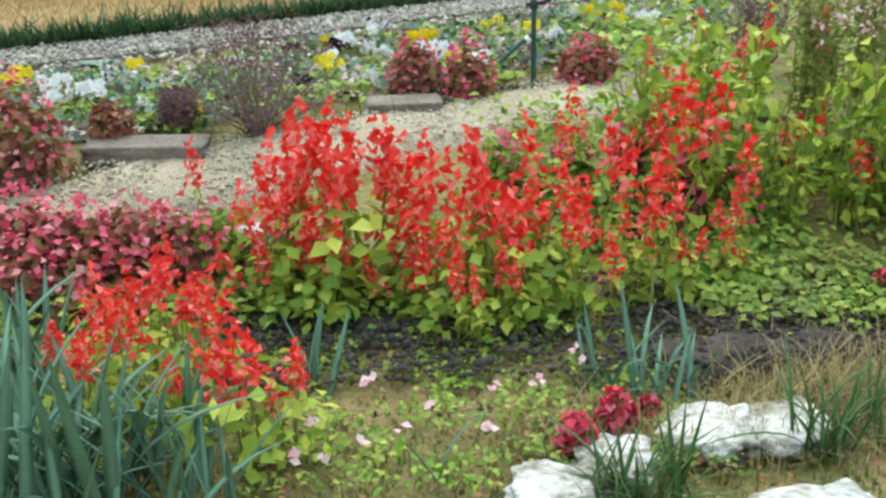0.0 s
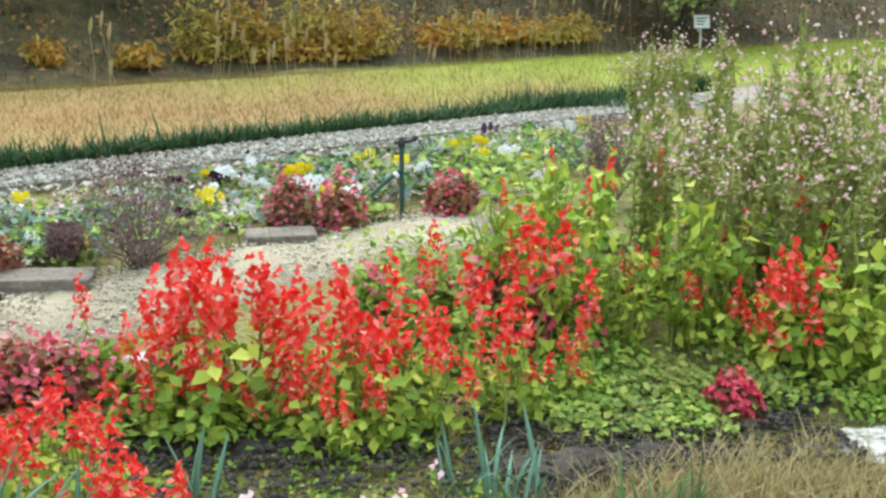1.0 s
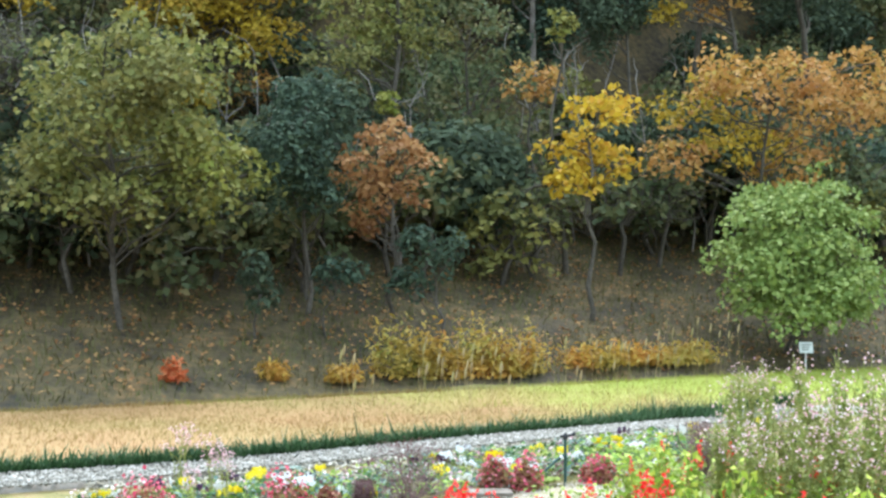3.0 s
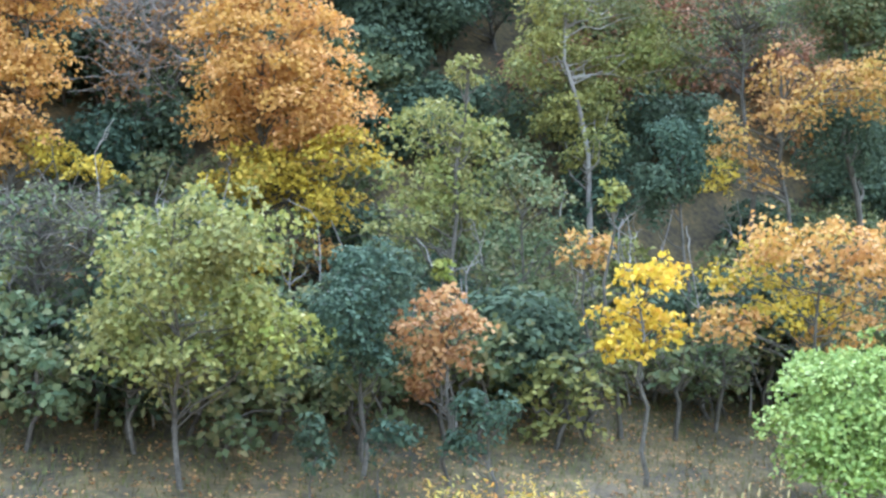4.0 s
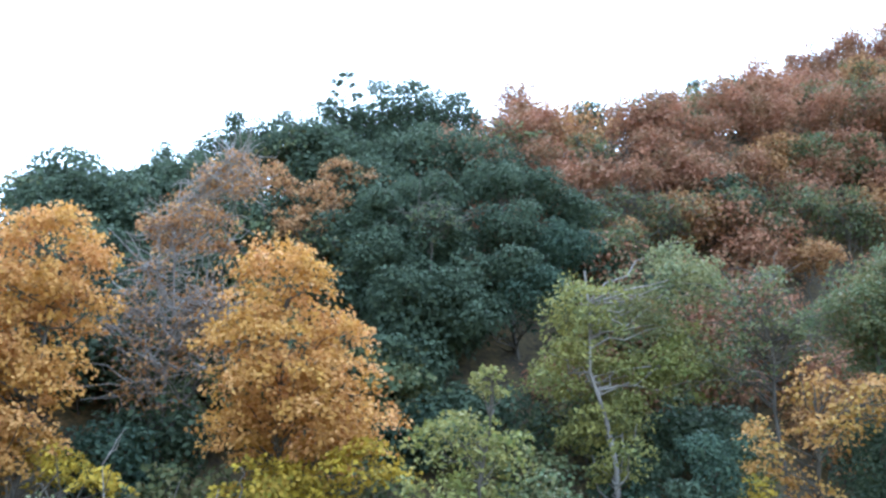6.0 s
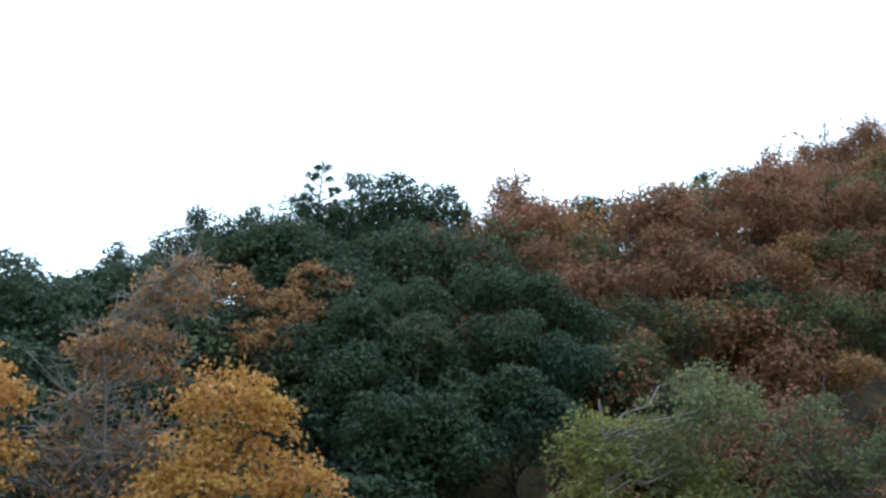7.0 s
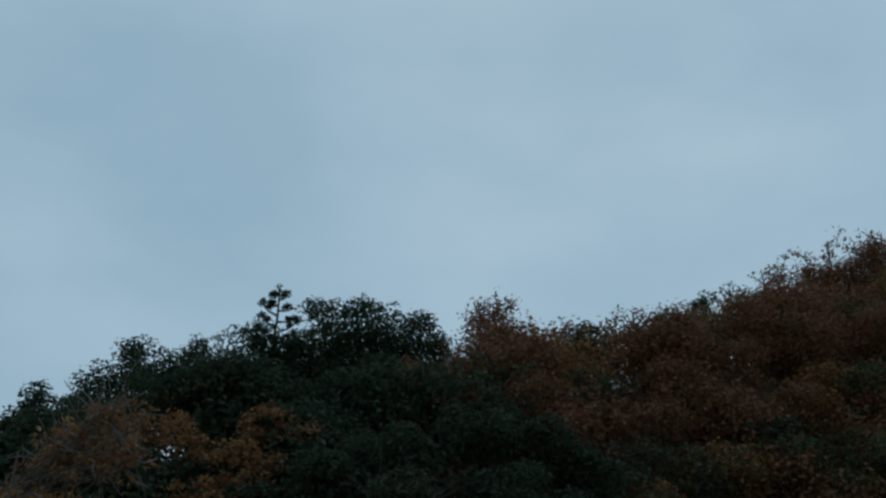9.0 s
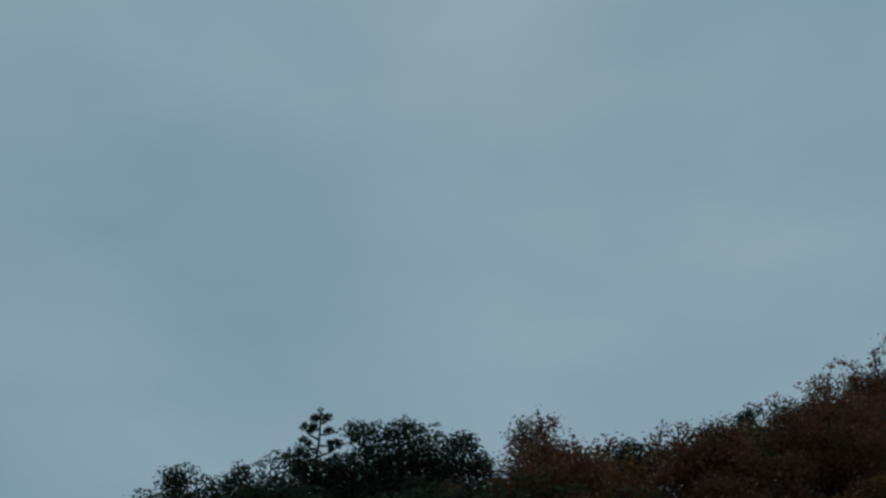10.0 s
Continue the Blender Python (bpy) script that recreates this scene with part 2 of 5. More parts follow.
def plain(name, colour, rough=0.4, metal=0.0):
    m = surface(name, [tuple(c * 0.8 for c in colour), colour, tuple(min(1, c * 1.12) for c in colour)], 8, 60, rough, 0.1)
    m.node_tree.nodes["Principled BSDF"].inputs["Metallic"].default_value = metal
    return m


def two_sided_field():
    """Dry orange grass that turns lime green towards the far, sunnier end."""
    m = M["field"]
    nt = m.node_tree
    bsdf = nt.nodes["Principled BSDF"]
    old = bsdf.inputs["Base Color"].links[0].from_socket
    geo = nt.nodes.new("ShaderNodeNewGeometry")
    dot = nt.nodes.new("ShaderNodeVectorMath")
    dot.operation = "DOT_PRODUCT"
    dot.inputs[1].default_value = (0.14, 0.12, 0)
    no = nt.nodes.new("ShaderNodeTexNoise")
    no.inputs["Scale"].default_value, no.inputs["Detail"].default_value = 1.1, 4
    add = nt.nodes.new("ShaderNodeMath")
    rng = nt.nodes.new("ShaderNodeMapRange")
    rng.inputs["From Min"].default_value, rng.inputs["From Max"].default_value = 2.1, 2.75
    mx = nt.nodes.new("ShaderNodeMix")
    mx.data_type = "RGBA"
    mx.inputs["B"].default_value = (0.26, 0.31, 0.045, 1)
    nt.links.new(geo.outputs["Position"], dot.inputs[0])
    nt.links.new(geo.outputs["Position"], no.inputs["Vector"])
    nt.links.new(dot.outputs["Value"], add.inputs[0])
    nt.links.new(no.outputs["Fac"], add.inputs[1])
    nt.links.new(add.outputs["Value"], rng.inputs["Value"])
    nt.links.new(rng.outputs["Result"], mx.inputs["Factor"])
    nt.links.new(old, mx.inputs["A"])
    nt.links.new(mx.outputs["Result"], bsdf.inputs["Base Color"])


two_sided_field()
M["green_paint"] = plain("dark_green_paint", (0.02, 0.075, 0.07))
M["black"] = plain("black_plastic", (0.015, 0.015, 0.02))
M["white"] = plain("white_board", (0.75, 0.77, 0.80))


# ---- mesh helpers ----
def terrain(x, y):
    def step(a, b, v):
        s = min(1, max(0, (v - a) / (b - a)))
        return s * s * (3 - 2 * s)
    z = 0.2 * step(5.9, 7.0, y) * (1 - step(9, 13, y))
    d = y - (14.5 + 0.37 * min(14, max(-12, x)))
    if d > 0:
        k = min(25, max(-25, x))
        z += float(np.interp(d, (0, 7, 11, 22, 27, 70, 400), (0, 2.2, 4.4, 18.9 + 0.35 * k, 20.3 + 0.37 * k, 12, 0)))
    return z


def arrays_mesh(name, verts, faces, material, smooth=False):
    """A mesh from an (n, 3) array and an (m, k) array of indices."""
    verts, faces = np.asarray(verts, float), np.asarray(faces, int)
    me = bpy.data.meshes.new(name)
    me.vertices.add(len(verts))
    me.vertices.foreach_set("co", verts.ravel())
    me.loops.add(faces.size)
    me.loops.foreach_set("vertex_index", faces.ravel())
    me.polygons.add(len(faces))
    me.polygons.foreach_set("loop_start", np.arange(0, faces.size, faces.shape[1]))
    if smooth:
        me.polygons.foreach_set("use_smooth", np.ones(len(faces), bool))
    me.update(calc_edges=True)
    me.validate()
    me.materials.append(material)
    return me


def under(name, me, parent, label=""):
    ob = new(name, me)
    ob.parent = parent
    return tagged(ob, label)


def part(name, bm, material, parent, label=""):
    me = bpy.data.meshes.new(name)
    bm.to_mesh(me)
    bm.free()
    me.materials.append(material)
    return under(name, me, parent, label)


def thing(name, x, y, label, category, group="", turn=0.0, size=1.0, z=None):
    ob = new(name)
    ob.matrix_basis = pose(x, y, terrain(x, y) if z is None else z, 0, 0, turn) @ Matrix.Scale(size, 4)
    return tagged(ob, label, category, group)


RNG = np.random.default_rng(7)


def unit(v):
    return v / np.maximum(1e-9, np.linalg.norm(v, axis=1, keepdims=True))


def leaf_cards(centres, normals, length, width, spread=0.6, fold=0.15):
    """One small bent leaf (a folded lozenge of two triangles' pairs) at each centre, facing roughly along its normal."""
    n = len(centres)
    nor = unit(normals + RNG.normal(0, spread, (n, 3)))
    along = unit(np.cross(nor, RNG.normal(0, 1, (n, 3))))
    side = np.cross(nor, along)
    le = (length * RNG.uniform(0.65, 1.25, n))[:, None]
    wi = (width * RNG.uniform(0.65, 1.25, n))[:, None]
    v = np.stack([centres - along * le * 0.5, centres + side * wi * 0.5 + nor * wi * fold - along * le * 0.05,
                  centres + along * le * 0.5 - nor * le * 0.1, centres - side * wi * 0.5 + nor * wi * fold - along * le * 0.05], 1).reshape(-1, 3)
    i = np.arange(n)[:, None] * 4
    f = np.concatenate([i + np.array([[0, 1, 2]]), i + np.array([[0, 2, 3]])], 1).reshape(-1, 3)
    return v, f


def blades(roots, heights, widths, lean, segs=2, droop=0.0):
    """Tapered grass blades that rise from roots (n, 3)."""
    n = len(roots)
    a = RNG.uniform(0, 2 * np.pi, n)
    out = np.stack([np.cos(a), np.sin(a), 0 * a], 1)
    b = a + RNG.normal(np.pi / 2, 0.5, n)
    side = np.stack([np.cos(b), np.sin(b), 0 * b], 1)
    le = np.abs(RNG.normal(0, lean, n))[:, None] * heights[:, None]
    rings = []
    for k in range(segs + 1):
        s = k / segs
        c = roots + out * le * s ** 1.6 + np.array([0, 0, 1]) * (heights * (s - droop * s ** 3))[:, None]
        w = (widths * (1 - s ** 1.5) * 0.5 + 0.0004)[:, None]
        rings += [c - side * w, c + side * w]
    v = np.stack(rings, 1).reshape(-1, 3)
    i = np.arange(n)[:, None] * (2 * segs + 2)
    f = np.concatenate([i + np.array([[2 * k, 2 * k + 1, 2 * k + 3, 2 * k + 2]]) for k in range(segs)], 1).reshape(-1, 4)
    return v, f


def tube(points, radii, sides=6):
    """Vertices and quads of a tapering tube along points."""
    points = np.asarray(points, float)
    v, f = [], []
    for k, p in enumerate(points):
        d = points[min(k + 1, len(points) - 1)] - points[max(k - 1, 0)]
        d = d / max(1e-9, np.linalg.norm(d))
        u = np.cross(d, (0.3, 0.9, 0.2) if abs(d[1]) < 0.8 else (1, 0, 0))
        u /= np.linalg.norm(u)
        w = np.cross(d, u)
        for s in range(sides):
            a = 2 * np.pi * s / sides
            v.append(p + (u * np.cos(a) + w * np.sin(a)) * radii[k])
    for k in range(len(points) - 1):
        for s in range(sides):
            t = (s + 1) % sides
            f.append((k * sides + s, k * sides + t, (k + 1) * sides + t, (k + 1) * sides + s))
    return v, f


def joined(pieces):
    v, f, base = [], [], 0
    for a, b in pieces:
        v.append(np.asarray(a))
        f.append(np.asarray(b) + base)
        base += len(a)
    return np.concatenate(v), np.concatenate(f)


def wander(a, b, n, amount):
    a, b = np.asarray(a, float), np.asarray(b, float)
    p = a + (b - a) * np.linspace(0, 1, n)[:, None]
    p[1:-1] += RNG.normal(0, amount, (n - 2, 3))
    return p


# ---- ground ----
def ground_sheet():
    xs = np.concatenate([[-900, -300, -120, -60], np.arange(-40, -6, 1.0), np.arange(-6, 8, 0.12), np.arange(8, 41, 1.0), [60, 120, 300, 900]])
    vs = np.concatenate([[-900, -200, -60, -20], np.arange(-8, 4, 0.5), np.arange(4, 11, 0.1), np.arange(11, 14.5, 0.35), [14.5], np.arange(15, 70, 0.7), [90, 140, 260, 460, 900]])
    v = []
    for row in vs:
        w = min(1, max(0, (row - 10) / 4.5))
        for x in xs:
            y = row + 0.37 * min(14, max(-12, x)) * w
            p = Vector((x, y, 0))
            z = terrain(x, y) + 0.02 * noise.noise(p * 1.3) * (1 if y < 14 else 4) + 0.008 * noise.noise(p * 6)
            v.append((x, y, z - 0.02))
    nx = len(xs)
    f = [(j * nx + i, j * nx + i + 1, (j + 1) * nx + i + 1, (j + 1) * nx + i) for j in range(len(vs) - 1) for i in range(nx - 1)]
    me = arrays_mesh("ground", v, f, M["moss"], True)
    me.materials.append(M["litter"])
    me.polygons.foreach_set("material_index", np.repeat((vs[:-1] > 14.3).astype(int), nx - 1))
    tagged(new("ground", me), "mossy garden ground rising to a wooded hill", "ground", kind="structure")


def EDGE(x):
    """The line of the dark edging grass between gravel strip and field."""
    c = max(-2.5, min(x, 4.0))
    return 9.2 + 0.60 * c + 0.075 * c * c + 0.225 * min(0, x + 2.5) + 0.6 * max(0, x - 4.0)


def STRIP(x):
    """The near side of the pale gravel strip."""
    c = max(-2.5, min(x, 4.0))
    return 8.68 + 0.55 * c + 0.05 * c * c + 0.25 * min(0, x + 2.5) + 0.6 * max(0, x - 4.0)


def ribbon(name, low, high, x0, x1, lift, material, label, category, step=0.1, rows=6):
    xs = np.arange(x0, x1 + step, step)
    v = []
    for x in xs:
        a, b = low(x), high(x)
        for k in range(rows):
            s = k / (rows - 1)
            y = a + (b - a) * s + (0.03 * noise.noise(Vector((x * 4, k * 3.1, 2))) if k in (0, rows - 1) else 0)
            edge = -0.07 if k in (0, rows - 1) else 0
            v.append((x, y, terrain(x, y) + lift + edge + 0.012 * noise.noise(Vector((x * 5, y * 5, 1)))))
    f = [(i * rows + k, (i + 1) * rows + k, (i + 1) * rows + k + 1, i * rows + k + 1) for i in range(len(xs) - 1) for k in range(rows - 1)]
    ob = new(name, arrays_mesh(name, v, f, material, True))
    return tagged(ob, label, category, kind="structure")


def pebbles(name, count, low, high, x0, x1, size, material, label, lift=0.03):
    dirs = np.array([(1, 0, 0), (-1, 0, 0), (0, 1, 0), (0, -1, 0), (0, 0, 1), (0, 0, -1)], float)
    tri = np.array([(0, 2, 4), (2, 1, 4), (1, 3, 4), (3, 0, 4), (2, 0, 5), (1, 2, 5), (3, 1, 5), (0, 3, 5)])
    x = RNG.uniform(x0, x1, count)
    s = RNG.uniform(0, 1, count)
    y = np.array([low(a) + (high(a) - low(a)) * b for a, b in zip(x, s)])
    z = np.array([terrain(a, b) for a, b in zip(x, y)]) + lift
    c = np.stack([x, y, z], 1)
    r = size * RNG.lognormal(0, 0.35, count)
    q = dirs[None] * (r[:, None, None] * RNG.uniform(0.6, 1.3, (count, 6, 1))) * np.array([1, 1, 0.6])
    ang = RNG.uniform(0, 6.28, count)
    co, si = np.cos(ang)[:, None], np.sin(ang)[:, None]
    q = np.stack([q[..., 0] * co - q[..., 1] * si, q[..., 0] * si + q[..., 1] * co, q[..., 2]], -1)
    v = (c[:, None] + q).reshape(-1, 3)
    f = (np.arange(count)[:, None, None] * 6 + tri[None]).reshape(-1, 3)
    tagged(new(name, arrays_mesh(name, v, f, material)), label, "gravel", kind="stuff")


def grass_area(name, count, pick, height, width, lean, material, label, category="grass", segs=2):
    xy = np.array([pick() for _ in range(count)])
    z = np.array([terrain(a, b) for a, b in xy]) - 0.02
    h = height * RNG.lognormal(0, 0.3, count)
    v, f = blades(np.column_stack([xy, z]), h, width * RNG.uniform(0.6, 1.3, count), lean, segs)
    return tagged(new(name, arrays_mesh(name, v, f, material)), label, category, kind="stuff")


ground_sheet()
PATH_LOW = lambda x: max(6.50 + 0.42 * x + (0.10 * x * x if x > 0 else 0) + 0.9 * min(0, x + 0.5), PATH_HIGH(x) - 1.1)
PATH_HIGH = lambda x: 7.06 + 0.63 * max(x, -3.0) + (0.12 * (max(x, -3.0) + 0.4) ** 2 if x < -0.4 else 0)
ribbon("garden_path", PATH_LOW, PATH_HIGH, -4.5, 1.75, 0.012, M["sand"], "sandy garden path with small stones", "path")
ribbon("gravel_strip", STRIP, EDGE, -6.0, 5.0, 0.012, M["chip"], "pale gravel strip beside the field", "path")
pebbles("path_pebbles", 9000, PATH_LOW, PATH_HIGH, -1.6, 1.7, 0.005, M["pebble"], "small loose stones on the sandy path", 0.013)
pebbles("white_gravel", 15000, STRIP, EDGE, -3.0, 4.2, 0.011, M["chip"], "pale crushed gravel along the bed")


# ---- woods ----
SMOOTH = ("dark", "teal")


def shelf_leaves(rx, rz, leaf, density, hang):
    """Leaves on flat sprays that lie in tiers round the middle of a crown, drooping at their tips."""
    n = int(14 + 24 * rx * max(rz, 0.5))
    d = unit(RNG.normal(0, 1, (n, 3)))
    cen = d * RNG.uniform(0.45, 1.05, (n, 1)) * np.array([rx, rx, rz]) * 0.86
    rad = RNG.uniform(0.20, 0.40, n) * (rx * max(rz, 0.6 * rx)) ** 0.5
    pts, nor = [], []
    for c, r in zip(cen, rad):
        k = max(14, int(density * r * r / (leaf * leaf)))
        a = RNG.uniform(0, 2 * np.pi, k)
        q = r * RNG.uniform(0, 1, k) ** 0.55 * (1 + 0.28 * np.sin(3 * a + RNG.uniform(0, 6)) + 0.15 * np.sin(7 * a + RNG.uniform(0, 6)))
        out = unit(np.array([[c[0], c[1], 0.0]]) + 1e-6)[0]
        x, y = q * np.cos(a) * 1.25, q * np.sin(a) * 1.25
        reach = x * out[0] + y * out[1]
        z = -0.32 * reach - hang * q * q / r * RNG.uniform(0.3, 1.3, k) + RNG.normal(0, 0.25 * r, k) + 0.15 * r
        pts.append(c + np.stack([x, y, z], 1))
        nor.append(np.stack([0.3 * out[0] + 0.4 * x / r, 0.3 * out[1] + 0.4 * y / r, np.full(k, 0.7)], 1) + np.array([0, -0.35, 0]))
    v, f = leaf_cards(np.concatenate(pts), np.concatenate(nor), leaf, leaf * 0.70, 0.75)
    return v, f, cen


def dome_leaves(rx, rz, leaf, density, loose=0.0):
    """Rounded heads of leaves, close together, with a clean outline or a loose one."""
    n = int(11 + 14 * rx * rz)
    d = unit(RNG.normal(0, 1, (n, 3)) + np.array([0, -0.2, 0.25]))
    rad = RNG.uniform(0.28, 0.46, n) * (rx * rz) ** 0.5
    cen = d * RNG.uniform(0.35, 0.78, (n, 1)) * np.array([rx, rx, rz])
    pts, nor = [], []
    for c, r in zip(cen, rad):
        k = max(20, int(density * r * r / (leaf * leaf)))
        u = unit(RNG.normal(0, 1, (k, 3)) + np.array([0, 0, 0.45]))
        lump = 1 + 0.10 * np.sin(5 * u[:, :1] + c[0] * 9) * np.sin(5 * u[:, 1:2] + c[1] * 9) + 0.08 * np.sin(9 * u[:, 2:] + c[2] * 7)
        pts.append(c + u * r * RNG.uniform(0.72 - loose, 1.04 + 0.35 * loose, (k, 1)) * lump * np.array([1.05, 1.05, 0.85]))
        nor.append(u + np.array([0, 0, 0.35]))
    v, f = leaf_cards(np.concatenate(pts), np.concatenate(nor), leaf, leaf * 0.6, 0.35)
    return v, f, cen


LABEL = {
    "pale": "pale green deciduous tree with drooping outer twigs", "orange": "tree with orange autumn leaves", "gold": "tree with golden yellow autumn leaves",
    "bare": "almost leafless grey tree with thin twigs", "teal": "blue-green evergreen shrub on the wooded slope", "rust": "small tree with rust-brown autumn leaves",
    "yellow": "small tree with hanging bright yellow leaves", "amber": "tree with amber and yellow autumn leaves", "lime": "tall yellow-green tree on the slope",
    "dark": "dark evergreen tree on the hillside", "olive": "olive-green thicket tree on the slope", "darkbare": "thin-leaved dark tree with bare pale stems",
    "red": "red-brown autumn tree on the ridge", "green": "fresh green young tree beside the field",
    "fresh": "small bright green leafy sapling in the thicket",
}
LEAF = {"yellow": 0.12, "gold": 0.115, "orange": 0.11, "amber": 0.115, "green": 0.09, "dark": 0.12, "teal": 0.10, "red": 0.12}


FAR = []
MAT = {"bare": "rust", "darkbare": "olive"}


def crown_mesh(kind, rx, rz, airy, hang, near, coarse=1.0):
    """Leaves of one lobe of a crown, and the middles of its sprays."""
    leaf = LEAF.get(kind, 0.105) * coarse
    if kind in SMOOTH:
        return dome_leaves(rx * 1.15, rz * 1.15, leaf, (11.0 if near else 8.5) * airy)
    if kind in ("bare", "darkbare"):
        return shelf_leaves(rx, rz, leaf, (0.22 if kind == "bare" else 3.4) * airy, hang)
    if kind == "red" or (kind == "rust" and not near):
        return dome_leaves(rx * 1.05, rz * 1.3, leaf * 0.9, 4.6 * airy, 0.45)
    return shelf_leaves(rx * 1.12, rz * 1.15, leaf, (7.6 if near else 6.5) * airy, hang)


def twig_pieces(c, n, size):
    return [tube(wander(c, c + RNG.normal(0, 1, 3) * (size, size, size * 0.8) + (0, 0, 0.1), 4, 0.06), (0.013, 0.010, 0.008, 0.005), 4) for _ in range(n)]


def wood_tree(kind, x, y, lobes, airy=1.0, hang=0.15, pale_trunk=False, near=True):
    """One tree: a trunk with limbs to the sprays, and a crown of lobes (kind, dx, dy, height, half width, half height)."""
    t = thing("tree", x, y, LABEL[kind], "tree", "trees on the hillside")
    bare = kind in ("bare", "darkbare")
    top = max(q[3] for q in lobes)
    tr = (0.012 if kind == "bare" else 0.02) + (0.006 if kind == "bare" else 0.0085) * top
    spine = wander((RNG.normal(0, 0.15), RNG.normal(0, 0.15), -0.5), (lobes[0][1], lobes[0][2], top), 8, 0.07)
    wood = [tube(spine, np.linspace(tr, tr * 0.25, 8))]
    crowns = collections.OrderedDict()
    for k, dx, dy, h, rx, rz in lobes:
        v, f, cen = crown_mesh(k, rx, rz, airy, hang, near)
        at = np.array((dx, dy, h))
        crowns.setdefault(MAT.get(k, k), []).append((v + at, f))
        for c in cen[: 22 if bare else 5] + at:
            s = np.clip((c[2] - 0.5 * rx) / top, 0.12, 0.9) * 7
            i = int(s)
            a = spine[i] + (spine[min(7, i + 1)] - spine[i]) * (s - i)
            limb = wander(a, c, 5, 0.09 * rx)
            wood.append(tube(limb, np.linspace(tr * (0.24 if bare else 0.3), 0.007, 5), 4))
            if bare:
                wood += twig_pieces(c, 7 if kind == "bare" else 3, 0.42)
    wv, wf = joined(wood)
    under("trunk", arrays_mesh("trunk", wv, wf, M["palebark" if kind == "bare" or pale_trunk else "bark"], True), t)
    for m, pieces in crowns.items():
        v, f = joined(pieces)
        under("crown", arrays_mesh("crown", v, f, M[m]), t)
    return t


def filler(kind, x, y, h, rx, rz, airy=1.0):
    """A tree of the thicket that cannot be told from its neighbours; goes into the joined woods."""
    at = np.array((x, y, terrain(x, y)))
    v, f, cen = crown_mesh(kind, rx, rz, airy * 0.8, 0.15, False, 1.45)
    wood = [tube(wander((0, 0, -0.4), (RNG.normal(0, 0.15), 0, h + 0.4 * rz), 6, 0.07), np.linspace(0.05, 0.02, 6), 5)]
    for c in cen[:4]:
        wood.append(tube(wander((0, 0, h * 0.6), c + (0, 0, h), 4, 0.06), (0.025, 0.02, 0.014, 0.008), 4))
    if kind == "darkbare":
        for c in cen:
            wood += twig_pieces(c + (0, 0, h), 2, 0.35)
    wv, wf = joined(wood)
    FAR.append((wv + at, np.concatenate([wf[:, :3], wf[:, [0, 2, 3]]]), "bark"))
    FAR.append((v + at + (0, 0, h), f, MAT.get(kind, kind)))


# the bank's edge, the slope and the ridge
wood_tree("pale", -2.90, 15.56, [("pale", -0.41, -0.27, 2.92, 0.92, 0.64), ("pale", 0.34, -0.12, 3.31, 0.94, 0.50), ("pale", -0.83, 0.44, 2.19, 0.81, 0.59), ("pale", 0.31, 0.22, 2.18, 1.02, 0.66), ("pale", -0.08, -0.26, 1.58, 0.77, 0.39), ("fresh", 1.07, 0.07, 1.89, 0.65, 0.43), ("fresh", 0.62, 0.12, 2.18, 0.51, 0.36), ("pale", -1.02, -0.20, 1.86, 0.49, 0.42)], hang=0.7)
wood_tree("teal", -0.87, 16.51, [("teal", 0.05, 0.32, 2.84, 0.55, 0.47), ("teal", -0.13, -0.30, 2.09, 0.67, 0.60), ("teal", 0.08, -0.02, 1.58, 0.53, 0.38)])
wood_tree("rust", 0.17, 16.75, [("rust", 0.10, -0.13, 2.37, 0.58, 0.35), ("rust", -0.28, -0.22, 1.94, 0.46, 0.34), ("rust", 0.41, -0.06, 2.03, 0.42, 0.38), ("rust", 0.03, 0.09, 1.58, 0.58, 0.27), ("rust", -0.24, 0.31, 1.27, 0.27, 0.23)], airy=0.55)
wood_tree("teal", -0.45, 15.90, [("teal", 0.00, 0.00, 0.79, 0.36, 0.30)])
wood_tree("teal", 0.63, 16.30, [("teal", 0.13, 0.00, 1.05, 0.52, 0.37), ("teal", -0.13, 0.00, 0.72, 0.37, 0.22)])
wood_tree("dark", -1.37, 15.60, [("dark", 0.00, 0.00, 0.71, 0.32, 0.43)])
wood_tree("yellow", 3.16, 17.98, [("yellow", 0.10, -0.20, 2.91, 0.58, 0.33), ("yellow", -0.18, 0.17, 2.36, 0.46, 0.38), ("yellow", 0.33, 0.22, 2.20, 0.42, 0.46), ("yellow", -0.24, -0.19, 1.92, 0.41, 0.23)], hang=0.5, airy=0.7)
wood_tree("amber", 6.28, 19.61, [("amber", -0.20, -0.50, 3.48, 1.16, 0.45), ("gold", -0.94, 0.47, 3.13, 0.84, 0.42), ("amber", 0.70, -0.21, 3.07, 0.99, 0.54), ("amber", -1.49, -0.19, 2.24, 0.54, 0.45), ("gold", -0.33, 0.39, 2.48, 0.92, 0.46), ("amber", 0.48, 0.08, 2.09, 0.73, 0.41), ("amber", 1.77, -0.03, 3.28, 1.00, 0.73)], hang=0.5, airy=0.55)
